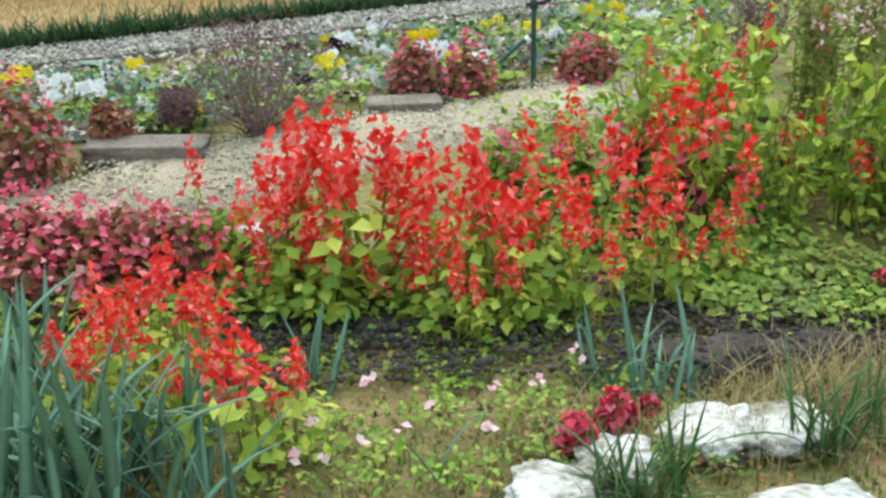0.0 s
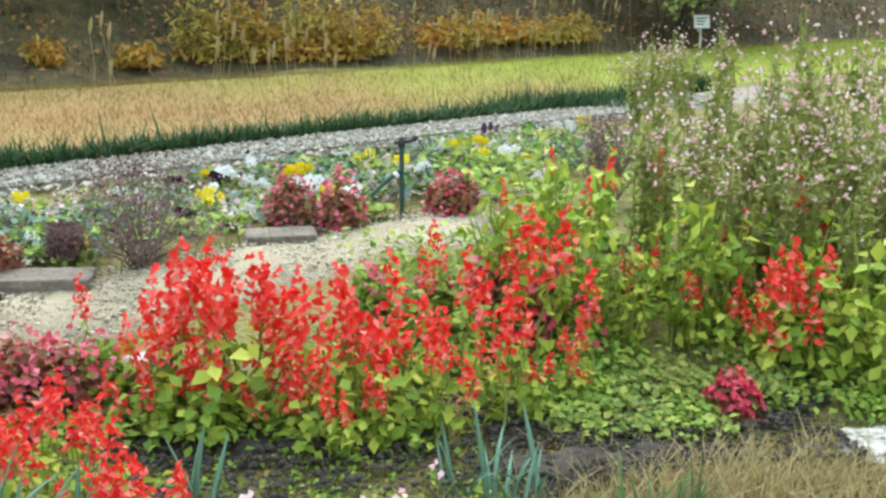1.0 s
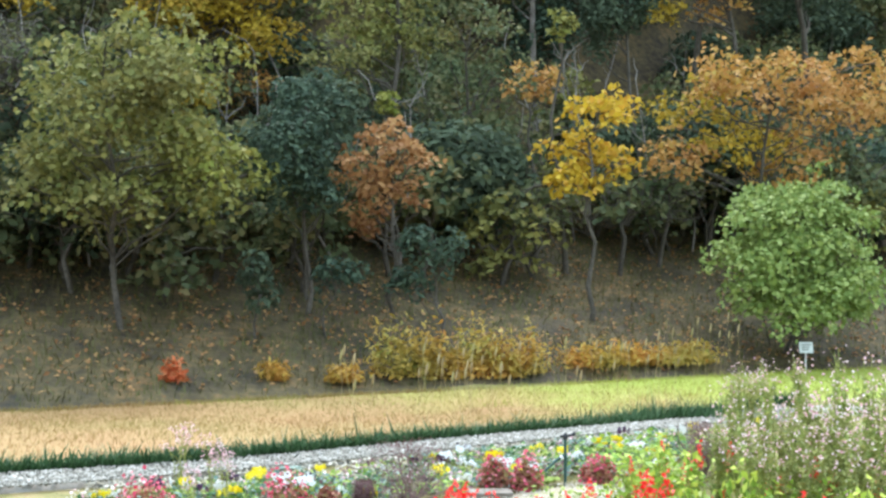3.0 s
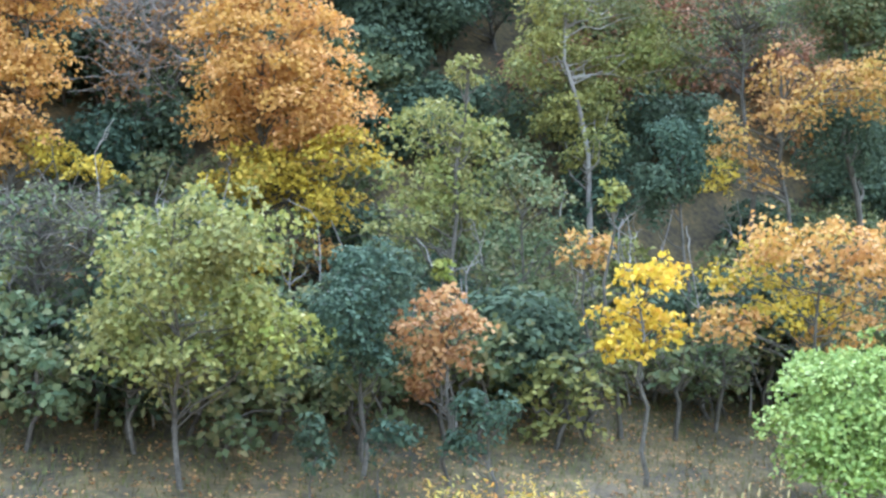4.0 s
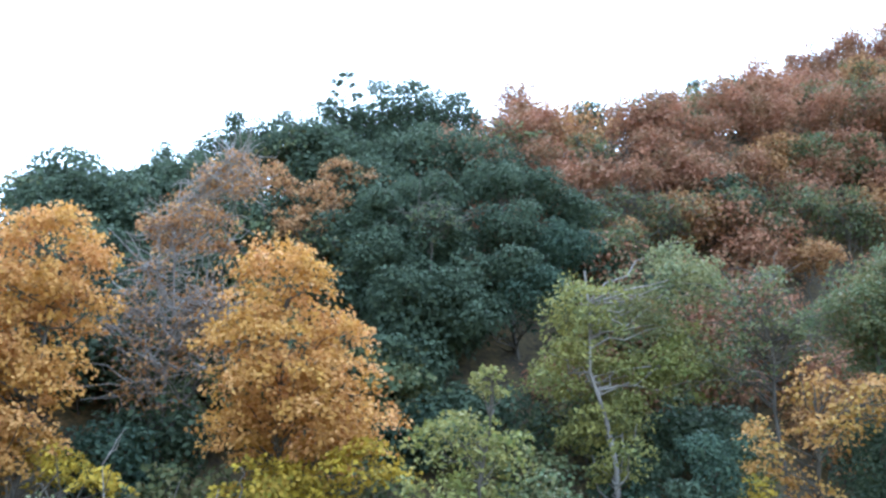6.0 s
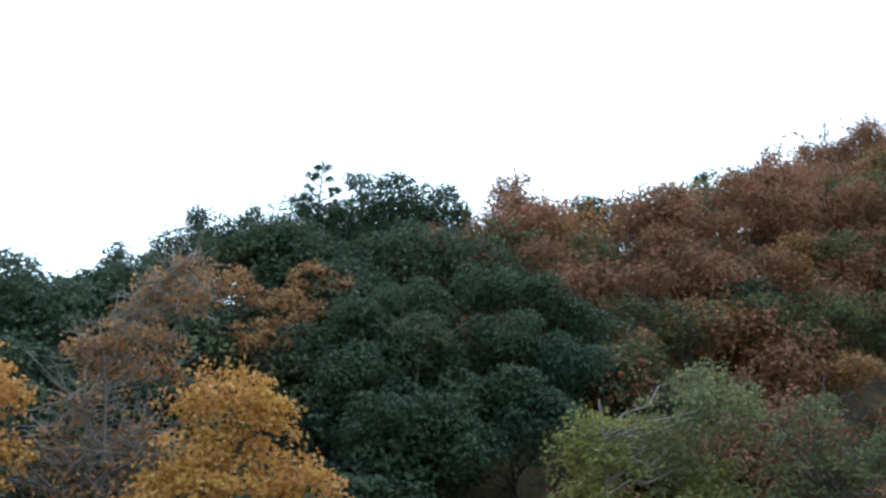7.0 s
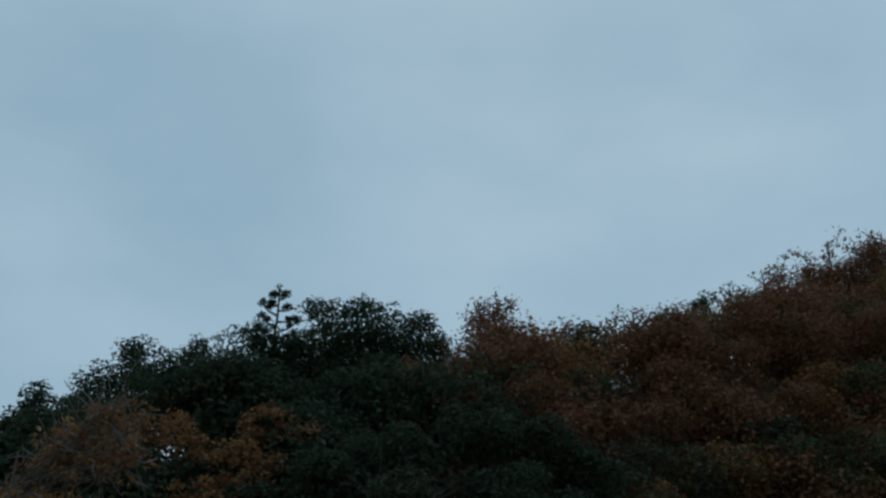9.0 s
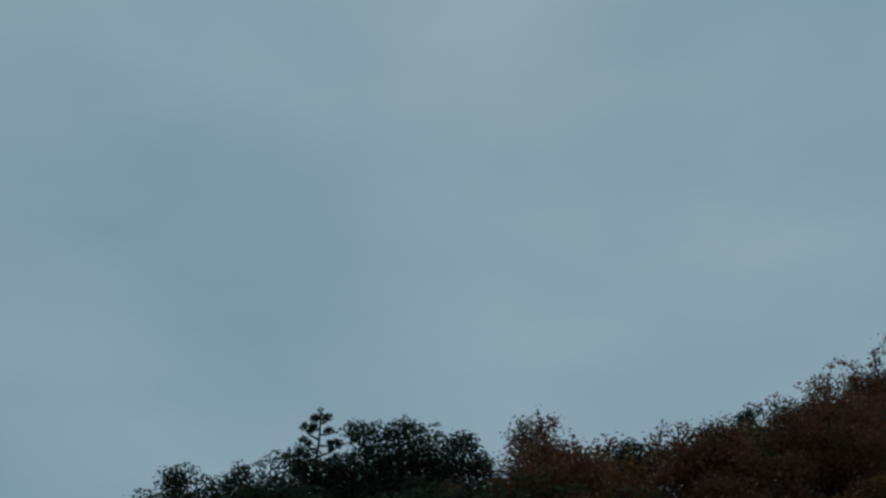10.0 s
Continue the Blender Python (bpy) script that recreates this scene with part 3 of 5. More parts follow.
wood_tree("orange", -2.89, 22.99, [("orange", -0.53, 0.28, 6.64, 0.90, 0.90), ("orange", -0.91, -0.46, 5.32, 0.97, 0.65), ("orange", 0.43, 0.22, 5.45, 0.89, 0.67), ("orange", -0.57, -0.12, 4.30, 1.19, 0.65), ("orange", 0.75, -0.40, 4.47, 0.86, 0.54), ("orange", 0.41, 0.17, 3.61, 1.42, 0.65), ("orange", -1.05, 0.44, 3.53, 0.99, 0.66), ("gold", 1.34, -0.28, 2.86, 0.85, 0.48), ("gold", -0.18, 0.14, 2.48, 1.18, 0.64), ("gold", 0.94, -0.19, 1.90, 0.74, 0.47), ("gold", -0.92, 0.25, 1.95, 0.75, 0.54), ("amber", 0.52, 0.23, 0.95, 0.85, 0.42), ("gold", -0.24, -0.27, 0.61, 0.72, 0.41)])
wood_tree("orange", -7.78, 22.34, [("orange", 0.25, 0.19, 6.24, 1.21, 0.66), ("orange", -0.48, 0.02, 5.35, 1.19, 0.76), ("orange", 0.74, 0.04, 5.04, 0.86, 0.54), ("orange", -0.50, 0.18, 4.04, 1.18, 0.75), ("orange", 0.64, -0.21, 3.50, 0.84, 0.63), ("orange", -0.31, 0.12, 2.48, 1.16, 0.74), ("gold", 0.65, 0.24, 2.09, 0.74, 0.42), ("gold", 1.74, -0.54, 1.64, 0.56, 0.25), ("orange", -1.28, 0.21, 3.25, 0.96, 1.71), ("orange", -1.46, -0.25, 5.35, 0.97, 1.07)])
wood_tree("bare", -5.81, 24.97, [("bare", -0.15, 0.00, 4.22, 1.21, 0.97), ("bare", -0.06, -0.33, 2.49, 1.06, 1.17), ("rust", 0.06, 0.22, 5.74, 0.99, 0.62), ("rust", 0.92, -0.18, 6.91, 0.74, 0.49), ("bare", -0.48, 0.40, 1.20, 0.95, 0.83), ("bare", 0.67, -0.20, 3.41, 0.83, 1.07), ("bare", -0.95, 0.09, 3.47, 0.72, 1.08)])
wood_tree("darkbare", -5.47, 17.50, [("darkbare", -0.14, -0.00, 2.87, 0.97, 0.40), ("darkbare", -0.54, 0.21, 2.24, 0.89, 0.49), ("darkbare", 0.68, -0.21, 2.53, 0.56, 0.48)], airy=0.7)
wood_tree("pale", 0.26, 21.10, [("pale", 0.39, -0.42, 5.43, 0.39, 0.34), ("pale", -0.24, 0.14, 4.65, 0.80, 0.50), ("pale", 0.57, 0.15, 4.36, 0.70, 0.60), ("pale", -0.51, -0.04, 3.59, 0.78, 0.59), ("pale", 0.38, 0.32, 3.38, 0.79, 0.59), ("pale", -0.68, -0.40, 2.75, 0.67, 0.48), ("olive", 0.09, 0.25, 2.57, 0.78, 0.39)], airy=0.75)
wood_tree("lime", 3.88, 26.92, [("lime", -0.97, -0.45, 6.49, 0.89, 0.77), ("palegreen", 0.43, 0.34, 6.79, 1.05, 0.79), ("palegreen", 1.30, 0.00, 7.37, 1.05, 0.78), ("lime", -1.20, -0.01, 5.15, 1.02, 0.77), ("pale", 0.13, 0.35, 5.01, 1.04, 0.78), ("lime", -0.68, 0.17, 4.01, 1.02, 0.70), ("pale", 1.28, 0.17, 5.51, 0.90, 0.90), ("lime", -0.28, -0.57, 2.95, 0.86, 0.43)], airy=0.8, pale_trunk=True)
wood_tree("amber", 7.46, 25.01, [("amber", -0.08, 0.06, 6.23, 0.71, 0.48), ("amber", 0.87, -0.22, 5.80, 1.06, 0.47), ("amber", -0.07, -0.11, 5.20, 0.82, 0.47), ("amber", -1.25, -0.09, 4.83, 0.70, 0.53), ("amber", -0.30, 0.55, 4.14, 0.59, 0.47), ("gold", -1.54, -0.18, 3.86, 0.52, 0.40), ("amber", 2.36, -0.01, 5.88, 1.06, 0.71)], airy=0.6, hang=0.4)
wood_tree("olive", 9.63, 26.75, [("olive", -0.60, -0.26, 7.73, 1.15, 1.02), ("olive", 0.22, 0.10, 6.79, 1.02, 1.02), ("dark", -0.42, 0.21, 4.44, 1.13, 0.88), ("olive", 0.80, -0.05, 8.37, 1.29, 1.16)], airy=0.8)
wood_tree("darkbare", 6.92, 26.49, [("darkbare", -0.13, -0.27, 7.32, 1.14, 1.01), ("darkbare", -0.73, 0.06, 6.22, 0.89, 1.01), ("darkbare", 0.86, 0.22, 6.70, 1.02, 0.77)], airy=0.9)
wood_tree("fresh", 2.94, 19.50, [("fresh", 0.00, 0.00, 3.89, 0.25, 0.29)])
wood_tree("fresh", 0.25, 17.80, [("fresh", 0.00, 0.00, 2.70, 0.16, 0.23)])
wood_tree("dark", -0.92, 17.60, [("dark", 0.19, 0.00, 2.34, 0.72, 0.56), ("dark", -0.19, 0.00, 1.94, 0.64, 0.48)])
wood_tree("olive", 1.99, 21.00, [("olive", -0.29, 0.00, 3.55, 0.78, 0.68), ("olive", 0.29, 0.00, 2.59, 0.86, 0.58)], airy=0.5)
wood_tree("amber", 2.59, 20.40, [("amber", 0.00, 0.00, 2.78, 0.56, 0.37)], airy=0.35)
wood_tree("dark", 4.73, 23.50, [("teal", 0.23, 0.00, 4.42, 0.66, 0.77), ("dark", -0.23, 0.00, 3.52, 0.76, 0.65)])
wood_tree("dark", -1.13, 29.77, [("dark", -0.74, 0.68, 4.08, 1.02, 0.77), ("dark", 0.24, 1.72, 5.09, 1.21, 0.67), ("dark", -0.62, -0.46, 2.59, 1.08, 0.72), ("dark", 0.55, 0.53, 3.50, 1.14, 0.88), ("dark", -0.28, -1.44, 1.16, 1.02, 0.79), ("dark", 0.85, -1.03, 1.31, 1.04, 0.81)])
wood_tree("dark", 1.92, 31.00, [("dark", -0.75, 1.41, 5.37, 1.12, 0.63), ("dark", 0.53, 1.69, 5.29, 0.99, 0.70), ("dark", 1.35, 1.57, 4.87, 0.84, 0.84), ("dark", -0.41, 0.20, 3.56, 1.18, 0.79), ("teal", 0.87, 0.09, 2.99, 1.04, 0.78), ("dark", -0.51, -1.16, 1.73, 1.10, 0.73), ("dark", -1.28, -2.46, 0.32, 1.03, 0.68), ("teal", 0.20, -1.34, 1.17, 0.96, 0.72)])
wood_tree("darkbare", -0.57, 29.57, [("darkbare", 0.00, 0.00, 4.20, 0.74, 0.62)])
wood_tree("rust", -5.57, 31.68, [("rust", 0.00, 0.00, 2.59, 0.96, 0.44)])
wood_tree("rust", -5.97, 30.71, [("rust", 0.00, 0.00, 2.60, 0.92, 0.46)])
wood_tree("rust", -4.65, 31.33, [("rust", 0.00, 0.00, 2.57, 0.67, 0.47)])
wood_tree("rust", -3.18, 32.33, [("rust", 0.00, 0.00, 2.58, 0.84, 0.42)])
wood_tree("rust", -3.65, 31.05, [("rust", 0.00, 0.00, 2.57, 0.79, 0.53)])
wood_tree("rust", -2.59, 32.13, [("rust", 0.00, 0.00, 2.57, 0.69, 0.48)])
wood_tree("rust", -4.12, 30.16, [("rust", 0.00, 0.00, 2.59, 0.63, 0.51)])
wood_tree("rust", -6.62, 29.90, [("rust", 0.00, 0.00, 2.54, 0.88, 0.44)])
wood_tree("rust", -7.14, 29.23, [("rust", 0.00, 0.00, 2.56, 0.73, 0.43)])
wood_tree("dark", -9.83, 30.60, [("dark", 0.00, 0.00, 1.59, 0.71, 0.44)], near=False)
wood_tree("dark", -9.26, 31.56, [("dark", 0.00, 0.00, 1.60, 0.67, 0.46)], near=False)
wood_tree("dark", -8.76, 32.40, [("dark", 0.00, 0.00, 1.55, 0.70, 0.50)], near=False)
wood_tree("dark", -9.12, 36.64, [("dark", 0.00, 0.00, 2.61, 0.81, 0.55), ("dark", 0.00, -0.15, 1.56, 1.02, 0.75)], near=False)
wood_tree("dark", -8.06, 37.02, [("dark", 0.00, 0.00, 2.96, 0.83, 0.56), ("dark", 0.00, -0.15, 1.91, 1.03, 0.75)], near=False)
wood_tree("dark", -7.12, 37.40, [("dark", 0.00, 0.00, 3.43, 0.93, 0.57), ("dark", 0.00, -0.15, 2.38, 1.16, 0.75), ("dark", 0.00, -0.30, 1.33, 1.16, 0.75)], near=False)
wood_tree("dark", -5.87, 37.91, [("dark", 0.00, 0.00, 3.32, 0.86, 0.58), ("dark", 0.00, -0.15, 2.27, 1.07, 0.75), ("dark", 0.00, -0.30, 1.22, 1.07, 0.75)], near=False)
wood_tree("dark", -4.58, 38.38, [("dark", 0.00, 0.00, 3.43, 0.96, 0.63), ("dark", 0.00, -0.15, 2.38, 1.20, 0.75), ("dark", 0.00, -0.30, 1.33, 1.20, 0.75)], near=False)
wood_tree("dark", -2.66, 39.08, [("dark", 0.00, 0.00, 3.94, 0.86, 0.65), ("dark", 0.00, -0.15, 2.89, 1.08, 0.75), ("dark", 0.00, -0.30, 1.84, 1.08, 0.75)], near=False)
wood_tree("dark", -1.32, 39.54, [("dark", 0.00, 0.00, 3.78, 1.00, 0.62), ("dark", 0.00, -0.15, 2.73, 1.25, 0.75), ("dark", 0.00, -0.30, 1.68, 1.25, 0.75)], near=False)
wood_tree("dark", 0.14, 40.06, [("dark", 0.00, 0.00, 3.18, 0.83, 0.55), ("dark", 0.00, -0.15, 2.13, 1.04, 0.75), ("dark", 0.00, -0.30, 1.08, 1.04, 0.75)], near=False)
wood_tree("dark", -10.38, 29.53, [("dark", 0.00, 0.00, 1.59, 0.86, 0.49)], near=False)
wood_tree("dark", -11.08, 31.13, [("dark", 0.00, 0.00, 1.57, 0.66, 0.40)], near=False)
wood_tree("dark", -8.82, 30.25, [("dark", 0.00, 0.00, 1.56, 0.82, 0.51)], near=False)
wood_tree("dark", -7.97, 31.41, [("dark", 0.00, 0.00, 1.57, 0.87, 0.60)], near=False)
wood_tree("dark", -7.07, 32.82, [("dark", 0.00, 0.00, 1.59, 0.93, 0.64)], near=False)
wood_tree("dark", -5.86, 34.29, [("dark", 0.00, 0.00, 1.56, 1.06, 0.68)], near=False)
wood_tree("dark", -4.43, 34.77, [("dark", 0.00, 0.00, 1.55, 1.08, 0.69)], near=False)
wood_tree("dark", -3.28, 38.80, [("dark", 0.00, 0.00, 2.66, 1.23, 0.79), ("dark", 0.00, -0.15, 1.61, 1.54, 0.79)], near=False)
wood_tree("dark", -1.73, 39.37, [("dark", 0.00, 0.00, 2.51, 1.16, 0.81), ("dark", 0.00, -0.15, 1.46, 1.45, 0.81)], near=False)
wood_tree("dark", -3.39, 34.10, [("dark", 0.00, 0.00, 1.57, 1.05, 0.60)], near=False)
wood_tree("dark", -2.24, 34.56, [("dark", 0.00, 0.00, 1.57, 0.91, 0.61)], near=False)
wood_tree("dark", -0.49, 39.89, [("dark", 0.00, 0.00, 2.63, 0.82, 0.64), ("dark", 0.00, -0.15, 1.58, 1.03, 0.75)], near=False)
wood_tree("red", 2.32, 40.86, [("red", 0.00, 0.00, 3.07, 0.91, 0.72), ("red", 0.00, -0.15, 2.02, 1.13, 0.75)], near=False)
wood_tree("red", 2.91, 37.14, [("red", 0.00, 0.00, 1.80, 0.67, 0.67)], near=False)
wood_tree("red", 1.20, 36.46, [("red", 0.00, 0.00, 1.77, 0.90, 0.74)], near=False)
wood_tree("red", -0.42, 35.26, [("red", 0.00, 0.00, 1.76, 0.71, 0.55)], near=False)
wood_tree("red", -0.77, 34.13, [("red", 0.00, 0.00, 1.78, 0.90, 0.52)], near=False)
wood_tree("red", 0.98, 34.92, [("red", 0.00, 0.00, 1.73, 1.00, 0.62)], near=False)
wood_tree("red", 2.56, 35.44, [("red", 0.00, 0.00, 1.73, 0.94, 0.71)], near=False)
wood_tree("dark", 4.57, 38.17, [("dark", 0.00, 0.00, 1.33, 0.63, 0.59)], near=False)
wood_tree("dark", 9.41, 43.52, [("dark", 0.00, 0.00, 2.64, 0.74, 0.41), ("dark", 0.00, -0.15, 1.59, 0.92, 0.75)], near=False)
wood_tree("red", 5.74, 37.89, [("red", 0.00, 0.00, 1.73, 0.86, 0.72)], near=False)
wood_tree("red", 7.16, 38.72, [("red", 0.00, 0.00, 1.74, 0.89, 0.75)], near=False)
wood_tree("red", 9.19, 39.56, [("red", 0.00, 0.00, 1.72, 1.01, 0.88)], near=False)
wood_tree("red", 11.03, 40.59, [("red", 0.00, 0.00, 1.75, 1.04, 0.95)], near=False)
wood_tree("red", 14.21, 45.19, [("red", 0.00, 0.00, 2.57, 1.29, 1.18), ("red", 0.00, -0.15, 1.52, 1.61, 1.18)], near=False)
wood_tree("red", 16.03, 45.24, [("red", 0.00, 0.00, 2.53, 1.30, 1.25), ("red", 0.00, -0.15, 1.48, 1.62, 1.25)], near=False)
wood_tree("red", 17.85, 45.19, [("red", 0.00, 0.00, 2.57, 1.30, 1.30), ("red", 0.00, -0.15, 1.52, 1.63, 1.30)], near=False)
wood_tree("red", 6.53, 37.01, [("red", 0.00, 0.00, 1.79, 1.08, 0.80)], near=False)
wood_tree("red", 8.61, 37.87, [("red", 0.00, 0.00, 1.78, 1.11, 0.85)], near=False)
wood_tree("red", 10.84, 38.85, [("red", 0.00, 0.00, 1.80, 1.24, 0.97)], near=False)
wood_tree("red", 13.26, 39.96, [("red", 0.00, 0.00, 1.72, 1.38, 1.10)], near=False)
wood_tree("red", 15.23, 40.14, [("red", 0.00, 0.00, 1.73, 1.39, 1.11)], near=False)
wood_tree("red", 5.70, 35.60, [("red", 0.00, 0.00, 1.77, 0.94, 0.70)], near=False)
wood_tree("red", 7.62, 36.39, [("red", 0.00, 0.00, 1.72, 1.13, 0.72)], near=False)
wood_tree("red", 9.83, 37.22, [("red", 0.00, 0.00, 1.73, 1.16, 0.74)], near=False)
wood_tree("red", 12.16, 38.11, [("red", 0.00, 0.00, 1.72, 1.28, 0.77)], near=False)
wood_tree("darkbare", 4.23, 36.03, [("darkbare", 0.00, 0.00, 1.98, 0.88, 0.88)])
wood_tree("darkbare", 4.82, 34.35, [("darkbare", 0.00, 0.00, 2.00, 0.89, 0.67)])
wood_tree("darkbare", 6.34, 34.59, [("darkbare", 0.00, 0.00, 1.95, 1.12, 0.82)])
wood_tree("darkbare", 8.38, 35.43, [("darkbare", 0.00, 0.00, 1.93, 1.23, 0.85)])
wood_tree("darkbare", 10.63, 36.17, [("darkbare", 0.00, 0.00, 1.93, 1.34, 0.94)])
wood_tree("darkbare", 12.34, 36.57, [("darkbare", 0.00, 0.00, 1.99, 1.27, 0.96)])
wood_tree("rust", 4.97, 33.74, [("rust", 0.00, 0.00, 2.00, 0.58, 0.46)])
wood_tree("rust", 10.66, 35.01, [("rust", 0.00, 0.00, 1.94, 1.04, 0.42)])
wood_tree("rust", 10.90, 38.16, [("rust", 0.00, 0.00, 1.98, 0.86, 0.43)])
wood_tree("green", 5.97, 17.30, [("green", 0.0, 0.0, 1.75, 0.95, 0.75), ("green", -0.5, -0.2, 1.15, 0.85, 0.55), ("green", 0.5, 0.1, 1.05, 0.85, 0.60), ("green", 0.1, -0.3, 0.75, 1.0, 0.40), ("green", 0.35, 0.1, 2.2, 0.45, 0.45), ("green", -0.55, 0.1, 2.0, 0.35, 0.45)], airy=1.25)

# the thicket that closes the slope between the larger trees
for i in range(330):
    ux, up = RNG.uniform(-12, 17), RNG.uniform(4.6, 26.5)
    if -4.2 < ux < -0.6 and up < 9:
        up += 9
    if ux < -4 and up > 22:
        up -= 8
    uy = 14.5 + 0.37 * min(14, max(-12, ux)) + up
    if up > 14:
        share = (0.90, 0.04, 0.0, 0.06, 0.0, 0.0) if ux < 0.5 + 0.1 * (up - 14) else (0.06, 0.06, 0.0, 0.16, 0.16, 0.56)
    else:
        share = (0.30, 0.32, 0.04, 0.30, 0.04, 0.0)
    kind = ("dark", "olive", "teal", "darkbare", "rust", "red")[int(RNG.choice(6, p=share))]
    high = up > 13
    filler(kind, ux, uy, RNG.uniform(0.7, 1.4), RNG.uniform(1.2, 1.7) if high else RNG.uniform(0.9, 1.4), RNG.uniform(0.8, 1.2) if high else RNG.uniform(0.6, 1.0))
for i in range(90):
    ux, up = RNG.uniform(-9, 13), RNG.uniform(3.6, 9.5)
    if -4.2 < ux < -0.6 and up > 4.6:
        continue
    filler(("dark", "darkbare", "olive", "lime", "darkbare", "pale", "olive")[i % 7], ux, 14.5 + 0.37 * ux + up, RNG.uniform(0.6, 1.4), RNG.uniform(0.6, 1.0), RNG.uniform(0.5, 0.8), 0.7)
for i in range(34):
    ux, up = RNG.uniform(-8, -0.5), RNG.uniform(2.2, 6.0)
    filler(("dark", "olive", "darkbare")[i % 3], ux, 14.5 + 0.37 * ux + up + 1.0, RNG.uniform(0.6, 1.2), RNG.uniform(0.6, 1.0), RNG.uniform(0.6, 0.9))
for i in range(12):
    ux, up = RNG.uniform(5.5, 10), RNG.uniform(4.2, 6.5)
    filler(("dark", "olive", "darkbare")[i % 3], ux, 14.5 + 0.37 * ux + up, RNG.uniform(0.9, 1.8), RNG.uniform(0.8, 1.1), RNG.uniform(0.6, 0.9))


def far_woods():
    """The woods higher up the hill, where single trees cannot be told apart."""
    v, f = joined([(a, b) for a, b, _ in FAR])
    names = sorted({q[2] for q in FAR})
    me = arrays_mesh("far_woods", v, f, M[names[0]])
    for q in names[1:]:
        me.materials.append(M[q])
    me.polygons.foreach_set("material_index", np.concatenate([np.full(len(b), names.index(c)) for _, b, c in FAR]))
    tagged(new("far_woods", me), "dense mixed autumn woods high on the hillside", "woods", kind="stuff")


far_woods()


def saplings():
    """Thin leaning stems that stand between the trees, one thing each."""
    for _ in range(46):
        ux, up = RNG.uniform(-7, 12), RNG.uniform(4.0, 10.0)
        uy = 14.5 + 0.37 * ux + up
        t = thing("sapling", ux, uy, "thin bare leaning sapling between the trees", "tree", "bare saplings")
        h = RNG.uniform(1.6, 3.4)
        lean = RNG.normal(0, 0.5)
        spine = wander((0, 0, -0.1), (lean, RNG.normal(0, 0.3), h), 6, 0.06)
        pieces = [tube(spine, np.linspace(0.022, 0.007, 6), 5)]
        for _ in range(4):
            a = spine[int(RNG.integers(2, 6))]
            pieces.append(tube(wander(a, a + (RNG.normal(0, 0.35), RNG.normal(0, 0.2), RNG.uniform(0.2, 0.7)), 4, 0.04), (0.010, 0.008, 0.006, 0.004), 5))
        v, f = joined(pieces)
        under("trunk", arrays_mesh("trunk", v, f, M["palebark"], True), t)


saplings()


def pine(x, y, h):
    """A lone pine that stands clear of the ridge, its upswept branches ending in dense tufts."""
    t = thing("pine_tree", x, y, "lone dark pine above the ridge with tufted branches", "tree")
    spine = wander((0, 0, -0.3), (0.1, 0, h), 8, 0.03)
    pieces, cs = [tube(spine, np.linspace(0.09, 0.025, 8))], []
    for k in range(13):
        s = 0.60 + 0.40 * k / 12
        a = np.array((0.1 * s, 0, h * s - 0.05))
        reach = (0.72 - 0.5 * k / 12) * RNG.uniform(0.7, 1.1)
        b = a + np.array(((1 if k % 2 else -1) * reach, RNG.normal(0, 0.2), reach * 0.55))
        pieces.append(tube([a, a * 0.4 + b * 0.6 - (0, 0, 0.06), b], (0.035, 0.026, 0.012), 4))
        for w, r in ((0.62, 0.10), (1.0, 0.14)):
            cs.append(a + (b - a) * w + (0, 0, 0.06) + unit(RNG.normal(0, 1, (70, 3))) * RNG.uniform(0.3, 1, (70, 1)) * (r, r, r * 0.9))
    cs.append(spine[7] + RNG.normal(0, 1, (80, 3)) * (0.07, 0.07, 0.10))
    v, f = joined(pieces)
    under("trunk", arrays_mesh("trunk", v, f, M["bark"], True), t)
    c = np.concatenate(cs)
    v, f = leaf_cards(c, RNG.normal(0, 1, c.shape), 0.11, 0.05, 0.3)
    under("crown", arrays_mesh("crown", v, f, M["dark"]), t)


pine(-3.98, 38.5, 5.1)


def ridge_sapling(x, y, z):
    """A thin tree whose last red leaves show against the sky."""
    t = thing("sapling", x, y, "thin half-bare red-leaved tree on the ridge", "tree", "ridge saplings")
    top = z - terrain(x, y)
    pieces, cs = [tube(wander((0, 0, -0.3), (0, 0, top), 6, 0.05), np.linspace(0.05, 0.015, 6), 5)], []
    for _ in range(7):
        a = np.array((0, 0, top * RNG.uniform(0.66, 1.0)))
        b = a + (RNG.normal(0, 0.32), RNG.normal(0, 0.2), RNG.uniform(0.15, 0.55))
        pieces.append(tube(wander(a, b, 4, 0.04), (0.022, 0.018, 0.013, 0.008), 4))
        cs.append(b + RNG.normal(0, 0.10, (int(RNG.integers(3, 14)), 3)))
        cs.append((a + b) / 2 + RNG.normal(0, 0.14, (10, 3)))
    v, f = joined(pieces)
    under("trunk", arrays_mesh("trunk", v, f, M["bark"], True), t)
    c = np.concatenate(cs)
    v, f = leaf_cards(c, RNG.normal(0, 1, c.shape), 0.13, 0.085, 0.3)
    under("crown", arrays_mesh("crown", v, f, M["red"]), t)


for rx_, ry_, rz_ in ((1.85, 40.71, 24.4), (2.44, 40.97, 24.6), (11.81, 44.38, 28.0), (12.54, 44.7, 28.1), (13.75, 45.14, 29.2), (14.59, 45.25, 29.5), (15.6, 45.22, 29.7), (16.31, 45.25, 30.0), (10.47, 43.95, 27.0), (6.84, 42.6, 25.3), (16.78, 45.19, 29.8), (6.17, 42.29, 24.9)):
    ridge_sapling(rx_, ry_, rz_)


